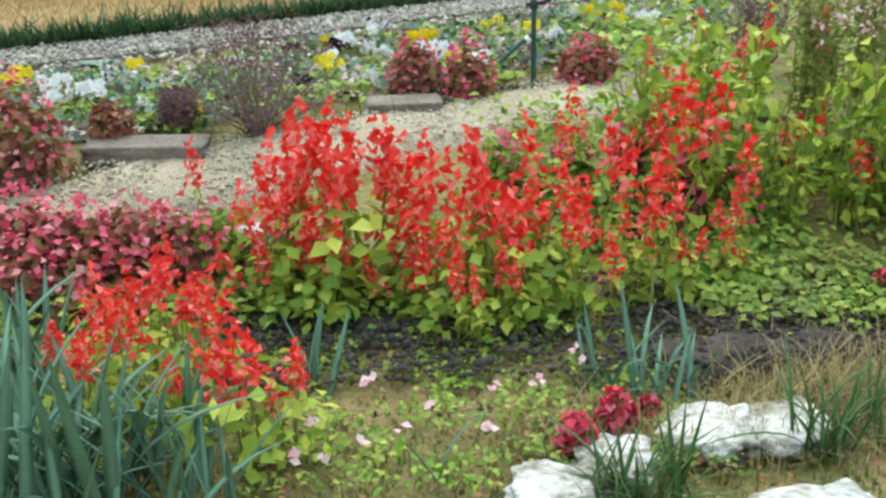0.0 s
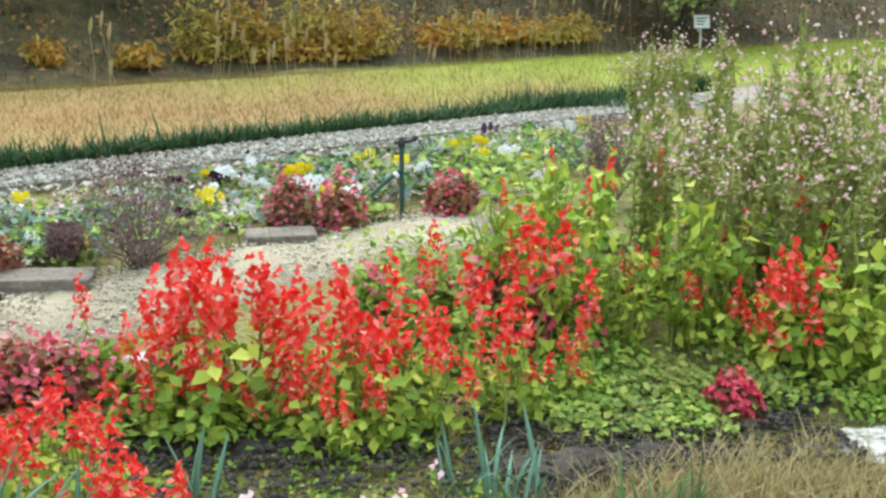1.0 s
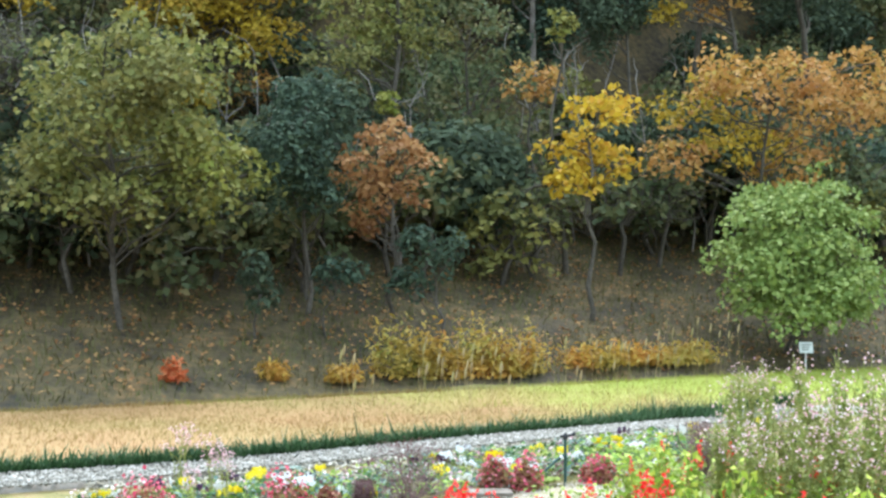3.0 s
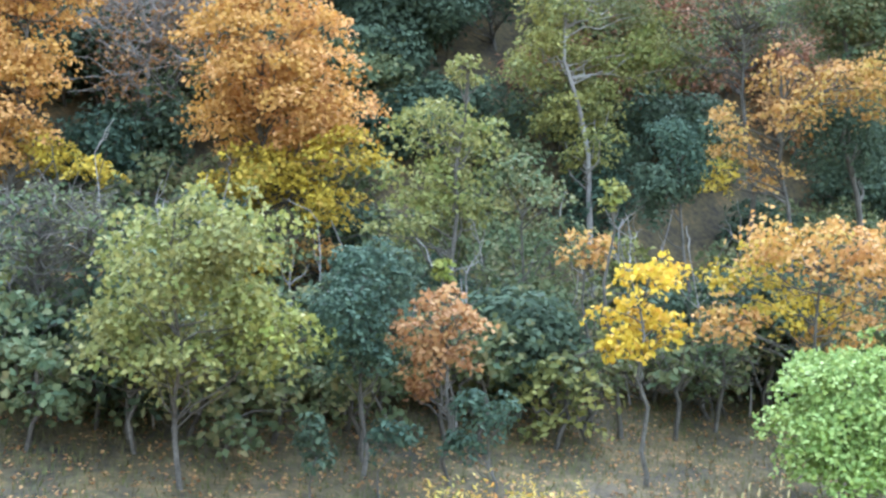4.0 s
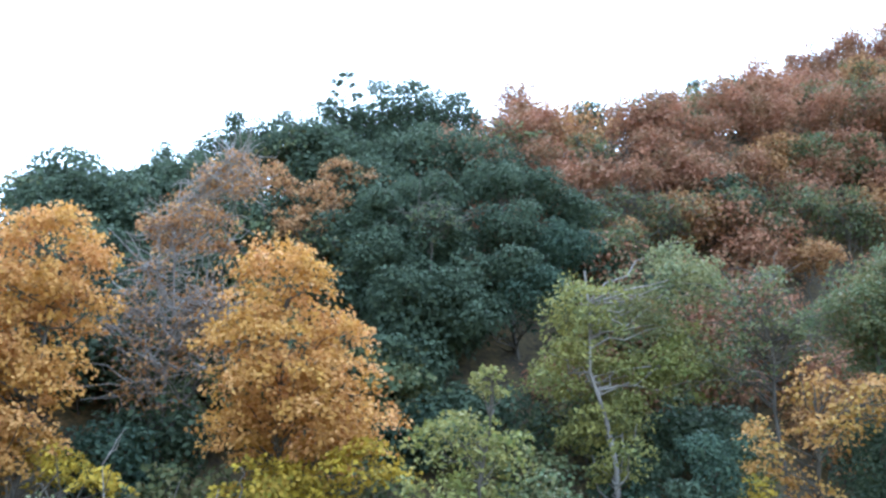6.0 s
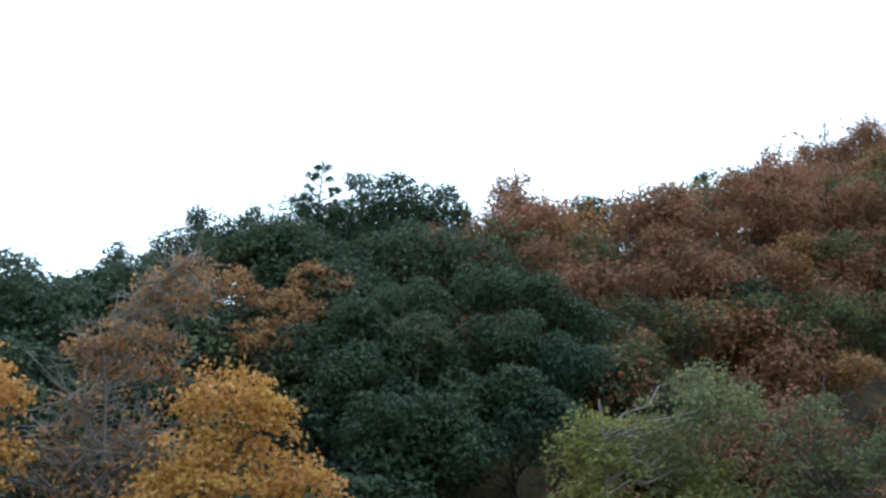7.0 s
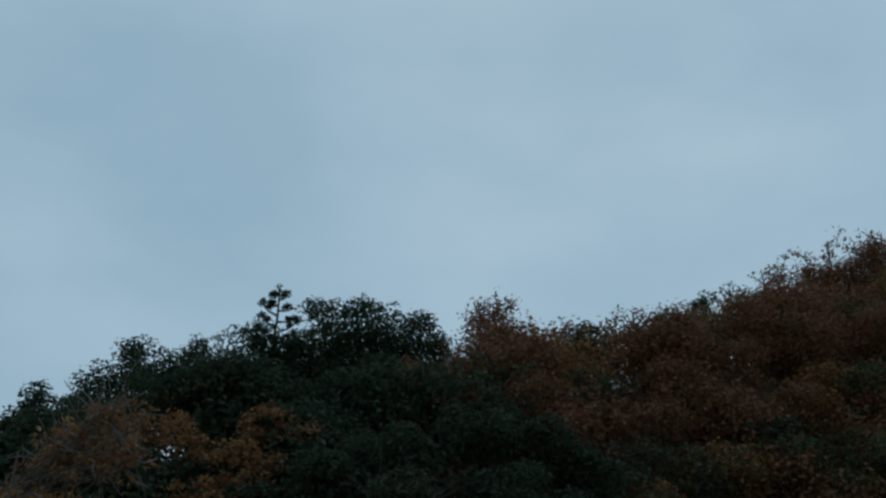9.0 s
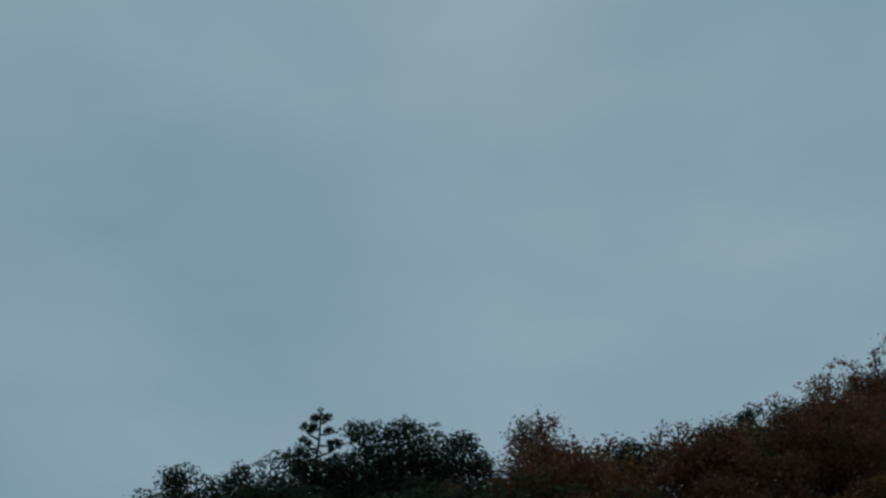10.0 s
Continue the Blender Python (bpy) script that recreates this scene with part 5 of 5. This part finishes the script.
def tall_pink(x, y, h):
    place(TALL, "tall_flower", x, y, h / 0.97, "tall airy plant with small pale pink flowers", "flower", "tall pink flowers")


def build_stalk():
    t = new("stalk_plant")
    ls = []
    for _ in range(6):
        p = wander((RNG.normal(0, 0.02), RNG.normal(0, 0.02), -0.01), (RNG.normal(0, 0.06), RNG.normal(0, 0.06), RNG.uniform(0.3, 0.42)), 5, 0.008)
        v, f = tube(p, (0.005, 0.0045, 0.004, 0.003, 0.002), 4)
        under("stem", arrays_mesh("stem", v, f, M["stalk"]), t)
        for _ in range(22):
            s = RNG.uniform(0.1, 0.98) * 4
            ls.append(p[int(s)] + (p[min(4, int(s) + 1)] - p[int(s)]) * (s % 1) + RNG.normal(0, 0.02, 3))
    v, f = leaf_cards(np.array(ls), RNG.normal(0, 0.7, (len(ls), 3)) + (0, -0.2, 0.8), 0.048, 0.030, 0.3)
    under("foliage", arrays_mesh("foliage", v, f, M["salvia_leaf"]), t)
    return t


STALK = [(build_stalk(), False), (build_stalk(), False)]


def stalk_plant(x, y, h):
    place(STALK, "stalk_plant", x, y, h / 0.40, "leafy yellow-green plant with faded stalks", "plant", "leafy stalk plants")


def build_pansy(colour):
    t = new("pansy")
    v, f = ramble_leaves(60, 0.07, 0.01, 0.06, 0.032)
    under("foliage", arrays_mesh("foliage", v, f, M["weed"]), t)
    for _ in range(6):
        a, r = RNG.uniform(0, 6.28), RNG.uniform(0.01, 0.06)
        c = np.array((r * math.cos(a), r * math.sin(a) - 0.01, RNG.uniform(0.075, 0.11)))
        off = np.array([(0.013 * math.cos(k), -0.004, 0.013 * math.sin(k)) for k in np.arange(0, 6.28, 1.2566)])
        v, f = leaf_cards(c + off, np.tile((0.1, -1.0, 0.5), (len(off), 1)), 0.030, 0.026, 0.2, 0.1)
        under("blossom", arrays_mesh("blossom", v, f, M["pansy_" + colour]), t, colour + " blossom")
    return t


PANSY = {c: [(build_pansy(c), False), (build_pansy(c), False)] for c in ("yellow", "white", "dark")}


def pansy(x, y, colour):
    word = {"yellow": "bright yellow", "white": "white", "dark": "dark purple"}[colour]
    place(PANSY[colour], "pansy", x, y, RNG.uniform(0.7, 1.05), "pansy with " + word + " flowers in the far bed", "flower", word + " pansies")


def build_rosette(material, n, r):
    t = new("leafy_plant")
    for k in range(n):
        a = k * 2.4
        ring = r * (0.35 + 0.65 * k / n)
        seg, v = 4, []
        for j in range(seg + 1):
            s = j / seg
            w = 0.45 * ring * math.sin(math.pi * min(0.97, 0.12 + 0.85 * s)) ** 0.8
            up = ring * (0.75 * s - 0.35 * s * s) * (1.5 - k / n)
            v += [(ring * s, -w, up + 0.2 * w), (ring * s, 0, up), (ring * s, w, up + 0.2 * w)]
        f = [(3 * j + i, 3 * j + 3 + i, 3 * j + 4 + i, 3 * j + 1 + i) for j in range(seg) for i in range(2)]
        leaf = under("leaf", arrays_mesh("leaf", v, f, M[material], True), t)
        leaf.matrix_basis = pose(0, 0, 0, 0, 0, math.degrees(a))
    return t


ROSETTE = {"kale": [(build_rosette("kale", 13, 0.10), False)], "weed": [(build_rosette("weed", 14, 0.11), False), (build_rosette("weed", 11, 0.10), False)]}


def rosette(x, y, kind):
    label = {"kale": "grey-green rosette of ornamental kale", "weed": "bright green leafy rosette plant in the far bed"}[kind]
    place(ROSETTE[kind], "leafy_plant", x, y, RNG.uniform(0.8, 1.2), label, "plant", label.split()[0] + " leafy rosettes")


def plant_sign(x, y):
    t = thing("plant_sign", x, y, "small white plant label on a thin stake", "sign")
    v, f = tube([(0, 0, -0.1), (0, 0, 0.25)], (0.012, 0.012), 6)
    under("stake", arrays_mesh("stake", v, f, M["white"]), t)
    bm = bmesh.new()
    bmesh.ops.create_cube(bm, size=1.0, matrix=Matrix.Translation((0, -0.02, 0.28)) @ pose(0, 0, 0, -12, 0, 0) @ Matrix.Diagonal((0.19, 0.012, 0.15, 1)))
    bmesh.ops.bevel(bm, geom=bm.edges[:], offset=0.003, segments=1, affect="EDGES")
    part("board", bm, M["white"], t)
    bm = bmesh.new()
    for k in range(3):
        bmesh.ops.create_cube(bm, size=1.0, matrix=Matrix.Translation((0, -0.02, 0.28)) @ pose(0, 0, 0, -12, 0, 0) @ pose(0.0 - 0.01 * k, -0.008, 0.04 - 0.035 * k) @ Matrix.Diagonal((0.13 - 0.02 * k, 0.003, 0.012, 1)))
    part("writing", bm, M["black"], t, "dark unreadable lines")


def edge_bush(x, y, r, h, material="bush", label="orange and olive autumn bush at the foot of the wood"):
    t = thing("bush", x, y + 0.1, label, "bush", "bushes along the field")
    h, r = h * RNG.uniform(0.7, 1.7), r * RNG.uniform(0.8, 1.4)
    y = y + RNG.uniform(0, 0.5)
    n = int(620 * (r / 0.4))
    u = unit(RNG.normal(0, 1, (n, 3)))
    u[:, 2] = np.abs(u[:, 2])
    c = u * RNG.uniform(0.4, 1.05, (n, 1)) * np.array([r, r * 0.7, h]) * (1 + 0.65 * np.array([[noise.noise(Vector(p) * 4 + Vector((x, y, 0)))] for p in u]))
    v, f = leaf_cards(c, u + (0, 0, 0.4), 0.10, 0.032, 0.8)
    under("foliage", arrays_mesh("foliage", v, f, M[material]), t)


# scarlet salvia: the main drift, then the loose front and side plants
salvia(0.28, 6.15, 0.40)
salvia(0.40, 6.08, 0.42)
salvia(0.48, 6.14, 0.42)
salvia(0.69, 6.08, 0.43)
salvia(0.78, 6.00, 0.42)
salvia(0.34, 6.03, 0.36)
salvia(0.62, 5.92, 0.40)
salvia(0.85, 5.98, 0.38)
small_salvia(0.98, 5.91, 0.33)
small_salvia(1.10, 6.02, 0.29)
small_salvia(0.95, 6.09, 0.34)
salvia(0.52, 6.01, 0.26)
salvia(0.24, 6.14, 0.33)
salvia(0.20, 5.36, 0.30)
salvia(0.29, 5.36, 0.26)
salvia(0.09, 5.61, 0.30)
salvia(-0.05, 5.53, 0.26)
salvia(-0.13, 5.48, 0.26)
salvia(0.06, 5.44, 0.22)
salvia(-0.11, 5.75, 0.28)
salvia(-0.01, 5.67, 0.28)
salvia(0.19, 6.05, 0.33)
small_salvia(0.68, 5.82, 0.19)
small_salvia(0.79, 5.85, 0.19)
small_salvia(0.33, 6.06, 0.22)
small_salvia(0.59, 5.99, 0.20)
small_salvia(0.70, 5.79, 0.12)
small_salvia(1.99, 6.26, 0.37)
salvia(2.06, 6.13, 0.34)
small_salvia(1.93, 6.19, 0.26)
small_salvia(1.27, 6.45, 0.30)
small_salvia(1.35, 6.72, 0.34)
small_salvia(1.79, 6.32, 0.32)
salvia(2.01, 6.18, 0.42)
small_salvia(1.87, 6.25, 0.29)
small_salvia(1.26, 6.36, 0.34)
small_salvia(1.20, 6.18, 0.29)
small_salvia(1.35, 6.07, 0.26)
small_salvia(1.22, 6.00, 0.26)
lone_salvia(1.26, 6.35, 0.44)
lone_salvia(1.32, 6.28, 0.44)
lone_salvia(1.09, 6.23, 0.40)
lone_salvia(1.38, 6.33, 0.46)
lone_salvia(1.39, 6.12, 0.38)
lone_salvia(1.05, 6.51, 0.34)
lone_salvia(0.03, 6.37, 0.30)
lone_salvia(0.99, 6.43, 0.30)
lone_salvia(0.25, 6.17, 0.42)
lone_salvia(0.36, 6.23, 0.44)
lone_salvia(0.42, 6.21, 0.43)
lone_salvia(0.50, 6.15, 0.42)
lone_salvia(0.72, 6.07, 0.43)
lone_salvia(0.86, 6.15, 0.42)
lone_salvia(1.09, 6.10, 0.40)
lone_salvia(1.11, 5.96, 0.38)
lone_salvia(0.57, 6.08, 0.42)
lone_salvia(0.20, 6.07, 0.36)
lone_salvia(0.93, 5.94, 0.34)
lone_salvia(1.19, 5.99, 0.40)
lone_salvia(0.65, 5.84, 0.24)
lone_salvia(0.76, 5.88, 0.22)
for sx, sy, sh in ((1.72, 7.10, 0.34), (1.86, 6.95, 0.40), (2.30, 6.62, 0.45), (2.46, 6.48, 0.40), (1.66, 6.48, 0.28), (2.02, 6.62, 0.36), (1.58, 7.20, 0.36), (2.55, 6.30, 0.34)):
    small_salvia(sx, sy, sh)
# begonias
begonia(-0.36, 6.26, 0.12, 0.20, "pink")
begonia(-0.25, 6.22, 0.12, 0.20, "pink")
begonia(-0.13, 6.24, 0.13, 0.20, "pink")
begonia(-0.02, 6.21, 0.12, 0.20, "pink")
begonia(-0.38, 6.14, 0.10, 0.18, "pink")
begonia(-0.24, 6.11, 0.10, 0.16, "pink")
begonia(0.08, 6.22, 0.10, 0.20, "pink")
begonia(-0.13, 6.12, 0.10, 0.16, "pink")
begonia(-0.44, 6.31, 0.12, 0.20, "pink")
begonia(0.84, 6.54, 0.08, 0.20, "pink")
begonia(1.04, 6.57, 0.07, 0.18, "pink")
begonia(1.30, 6.39, 0.09, 0.18, "pink")
begonia(1.20, 6.56, 0.07, 0.20, "pink")
begonia(1.45, 6.35, 0.07, 0.16, "pink")
begonia(1.41, 6.51, 0.06, 0.20, "pink")
begonia(0.66, 7.61, 0.11, 0.20, "rose")
begonia(0.85, 7.56, 0.10, 0.20, "rose")
begonia(1.32, 7.75, 0.12, 0.16, "rose")
begonia(-0.54, 6.78, 0.16, 0.28, "rose")
begonia(-0.31, 7.03, 0.08, 0.16, "bronze")
begonia(-1.25, 6.63, 0.19, 0.31, "rose")
begonia(2.51, 6.30, 0.13, 0.21, "bronze")
begonia(1.77, 5.96, 0.08, 0.12, "scarlet")
begonia(0.92, 5.38, 0.04, 0.08, "scarlet")
begonia(0.83, 5.32, 0.04, 0.07, "scarlet")
begonia(1.00, 5.44, 0.02, 0.04, "scarlet")
begonia(-0.78, 6.72, 0.13, 0.09, "bronze")
begonia(-0.79, 6.66, 0.16, 0.11, "bronze")
begonia(2.09, 6.51, 0.06, 0.13, "bronze")
# iris and dark grass clumps
iris_clump(-0.18, 5.26, 44, 0.38, 0.16)
iris_clump(-0.03, 5.22, 52, 0.34, 0.17)
iris_clump(0.09, 5.21, 26, 0.26, 0.12)
iris_clump(-0.32, 5.72, 20, 0.30, 0.09)
iris_clump(0.34, 5.65, 7, 0.20, 0.05)
iris_clump(0.94, 5.58, 9, 0.22, 0.06)
iris_clump(1.04, 5.53, 12, 0.25, 0.08)
iris_clump(1.11, 5.51, 4, 0.25, 0.03)
iris_clump(0.56, 5.24, 3, 0.18, 0.02)
iris_clump(1.30, 5.51, 3, 0.06, 0.02)
grass_clump(0.94, 5.14, 44, 0.20, 0.08)
grass_clump(0.87, 5.14, 30, 0.16, 0.07)
grass_clump(1.30, 5.27, 34, 0.22, 0.06)
grass_clump(1.41, 5.32, 20, 0.18, 0.06)
# stones
rock(1.10, 5.36, 0.19, 0.20, 0.07)
rock(1.24, 5.36, 0.21, 0.18, 0.06)
rock(0.89, 5.26, 0.16, 0.18, 0.07)
rock(0.76, 5.14, 0.17, 0.20, 0.08)
rock(1.18, 5.05, 0.27, 0.16, 0.05)
rock(2.07, 5.70, 0.19, 0.20, 0.06)
step_stone(-0.19, 6.92, 0.37, 0.16, 0.06)
step_stone(0.61, 7.40, 0.26, 0.16, 0.05)
step_stone(1.55, 7.94, 0.22, 0.15, 0.05)
block_stone(0.18, 6.29)
garden_tap(1.11, 7.75)
brown_shrub(0.13, 7.08, 0.22, 0.37)
brown_shrub(-0.12, 7.17, 0.07, 0.14)
brown_shrub(1.96, 7.78, 0.10, 0.36)
# tall pale-pink plants
tall_pink(2.97, 8.08, 0.80)
tall_pink(2.88, 7.48, 0.78)
tall_pink(3.07, 7.53, 0.80)
tall_pink(2.45, 7.20, 0.75)
tall_pink(2.17, 6.93, 0.70)
tall_pink(2.10, 7.15, 0.70)
tall_pink(1.98, 7.11, 0.62)
tall_pink(1.78, 6.80, 0.60)
tall_pink(2.11, 6.59, 0.66)
tall_pink(2.32, 6.59, 0.70)
tall_pink(2.51, 6.57, 0.70)
tall_pink(2.64, 6.55, 0.75)
tall_pink(1.93, 6.58, 0.60)
tall_pink(2.16, 6.41, 0.62)
tall_pink(2.29, 6.30, 0.64)
tall_pink(2.42, 6.25, 0.64)
tall_pink(1.98, 6.48, 0.55)
tall_pink(2.50, 6.90, 0.76)
tall_pink(2.65, 6.83, 0.75)
tall_pink(2.24, 6.78, 0.70)
tall_pink(1.97, 6.83, 0.62)
tall_pink(1.81, 6.73, 0.52)
tall_pink(2.76, 6.81, 0.80)
tall_pink(2.36, 6.79, 0.72)
tall_pink(2.36, 6.46, 0.68)
tall_pink(2.56, 6.30, 0.70)
tall_pink(2.81, 6.72, 0.80)
pink_plume(-1.20, 7.55, 0.42)
pink_plume(-0.98, 7.27, 0.40)
pink_plume(-0.88, 7.11, 0.34)
pink_plume(-1.04, 6.91, 0.30)
stalk_plant(1.40, 6.78, 0.42)
stalk_plant(1.44, 6.65, 0.40)
stalk_plant(1.31, 6.55, 0.36)
stalk_plant(1.46, 6.44, 0.36)
stalk_plant(1.51, 6.39, 0.30)
stalk_plant(1.61, 6.34, 0.32)
stalk_plant(1.75, 6.39, 0.42)
stalk_plant(1.90, 6.42, 0.45)
stalk_plant(2.20, 6.08, 0.50)
stalk_plant(2.24, 5.97, 0.45)
stalk_plant(2.18, 6.32, 0.40)
stalk_plant(1.24, 6.57, 0.40)
stalk_plant(2.05, 6.40, 0.36)
stalk_plant(2.12, 6.27, 0.25)
stalk_plant(2.44, 6.20, 0.40)
stalk_plant(1.36, 6.40, 0.30)
stalk_plant(1.55, 6.63, 0.45)
# pansies, grey-green rosettes and leafy plants of the far bed
pansy(-0.75, 7.73, "yellow")
pansy(-0.39, 8.02, "yellow")
pansy(0.35, 8.38, "yellow")
pansy(0.68, 8.30, "yellow")
pansy(0.77, 8.44, "yellow")
pansy(1.09, 8.71, "yellow")
pansy(1.21, 8.50, "yellow")
pansy(1.54, 8.82, "yellow")
pansy(1.62, 8.65, "yellow")
pansy(2.06, 9.27, "yellow")
pansy(2.44, 9.71, "yellow")
pansy(3.18, 10.47, "yellow")
pansy(-0.83, 7.29, "yellow")
pansy(-0.87, 7.25, "yellow")
pansy(-0.60, 7.65, "white")
pansy(-0.49, 7.42, "white")
pansy(0.58, 8.17, "white")
pansy(0.37, 8.04, "white")
pansy(1.75, 8.12, "white")
pansy(1.87, 8.23, "white")
pansy(-0.95, 7.37, "white")
pansy(-0.91, 7.58, "dark")
pansy(-0.42, 7.68, "dark")
pansy(0.21, 8.22, "dark")
rosette(-0.16, 8.14, "kale")
rosette(0.09, 8.39, "kale")
rosette(-0.59, 8.30, "kale")
rosette(-0.02, 8.31, "kale")
rosette(-0.28, 7.94, "kale")
rosette(-0.40, 7.77, "kale")
rosette(0.21, 8.19, "kale")
rosette(0.45, 8.62, "kale")
rosette(1.00, 9.05, "kale")
rosette(0.72, 8.42, "kale")
rosette(1.53, 9.40, "kale")
rosette(-0.71, 7.64, "kale")
rosette(-0.85, 7.84, "kale")
rosette(1.87, 9.34, "kale")
rosette(2.24, 9.52, "kale")
rosette(-0.15, 7.23, "weed")
rosette(-0.13, 7.38, "weed")
rosette(0.42, 7.72, "weed")
rosette(0.51, 7.88, "weed")
rosette(0.87, 8.39, "weed")
rosette(0.92, 8.07, "weed")
rosette(1.27, 8.24, "weed")
rosette(1.25, 8.48, "weed")
rosette(1.40, 8.30, "weed")
rosette(-0.82, 7.29, "weed")
rosette(-0.82, 6.93, "weed")
rosette(-0.74, 6.98, "weed")
rosette(1.00, 7.79, "weed")
rosette(0.26, 7.66, "weed")
rosette(-0.42, 7.49, "weed")
rosette(-0.22, 7.51, "weed")
rosette(1.52, 8.60, "weed")
rosette(1.71, 8.76, "weed")
rosette(2.40, 8.82, "weed")
rosette(1.75, 6.72, "weed")
rosette(1.90, 6.81, "weed")
rosette(1.81, 7.18, "weed")
for _ in range(42):
    bx, by = BED()
    pansy(bx, by, ("white", "yellow", "white", "dark", "white")[int(RNG.integers(0, 5))])
plant_sign(5.91, 16.80)
# bushes at the foot of the wood
edge_bush(0.54, 15.02, 0.29, 0.38)
edge_bush(0.99, 15.06, 0.33, 0.48)
edge_bush(1.46, 15.24, 0.30, 0.49)
edge_bush(1.95, 15.43, 0.26, 0.36)
edge_bush(2.86, 15.94, 0.41, 0.25)
edge_bush(3.40, 16.15, 0.32, 0.21)
edge_bush(4.20, 16.43, 0.38, 0.19)
edge_bush(-1.11, 14.44, 0.24, 0.17)
edge_bush(-0.34, 14.62, 0.24, 0.19)
edge_bush(0.22, 14.88, 0.25, 0.41)
edge_bush(0.73, 14.98, 0.25, 0.45)
edge_bush(1.22, 15.15, 0.25, 0.42)
edge_bush(1.66, 15.29, 0.26, 0.39)
edge_bush(-2.22, 14.15, 0.15, 0.17, "red_bush", "small red-leaved autumn bush at the foot of the wood")
edge_bush(3.75, 16.25, 0.36, 0.18)

for tx, ty, th in ((2.7, 9.6, 0.55), (2.95, 9.9, 0.6), (3.2, 10.2, 0.6), (2.9, 9.3, 0.6), (3.3, 9.7, 0.65), (2.6, 9.0, 0.6), (3.5, 10.4, 0.6)):
    tall_pink(tx, ty, th)

# low pink flowers in the moss
leafy = [(RNG.uniform(0.25, 1.0), RNG.uniform(5.15, 5.75)) for _ in range(16)]
pts = np.array([(a, b, terrain(a, b) + RNG.uniform(0.03, 0.07)) for a, b in leafy])
v, f = leaf_cards(np.repeat(pts, 3, 0) + RNG.normal(0, 0.008, (48, 3)), np.tile((0, -0.5, 1.0), (48, 1)), 0.02, 0.017, 0.3)
tagged(new("low_pink_flowers", arrays_mesh("low_pink_flowers", v, f, M["pale_pink"])), "scattered low pale pink flowers", "flowers", kind="stuff")
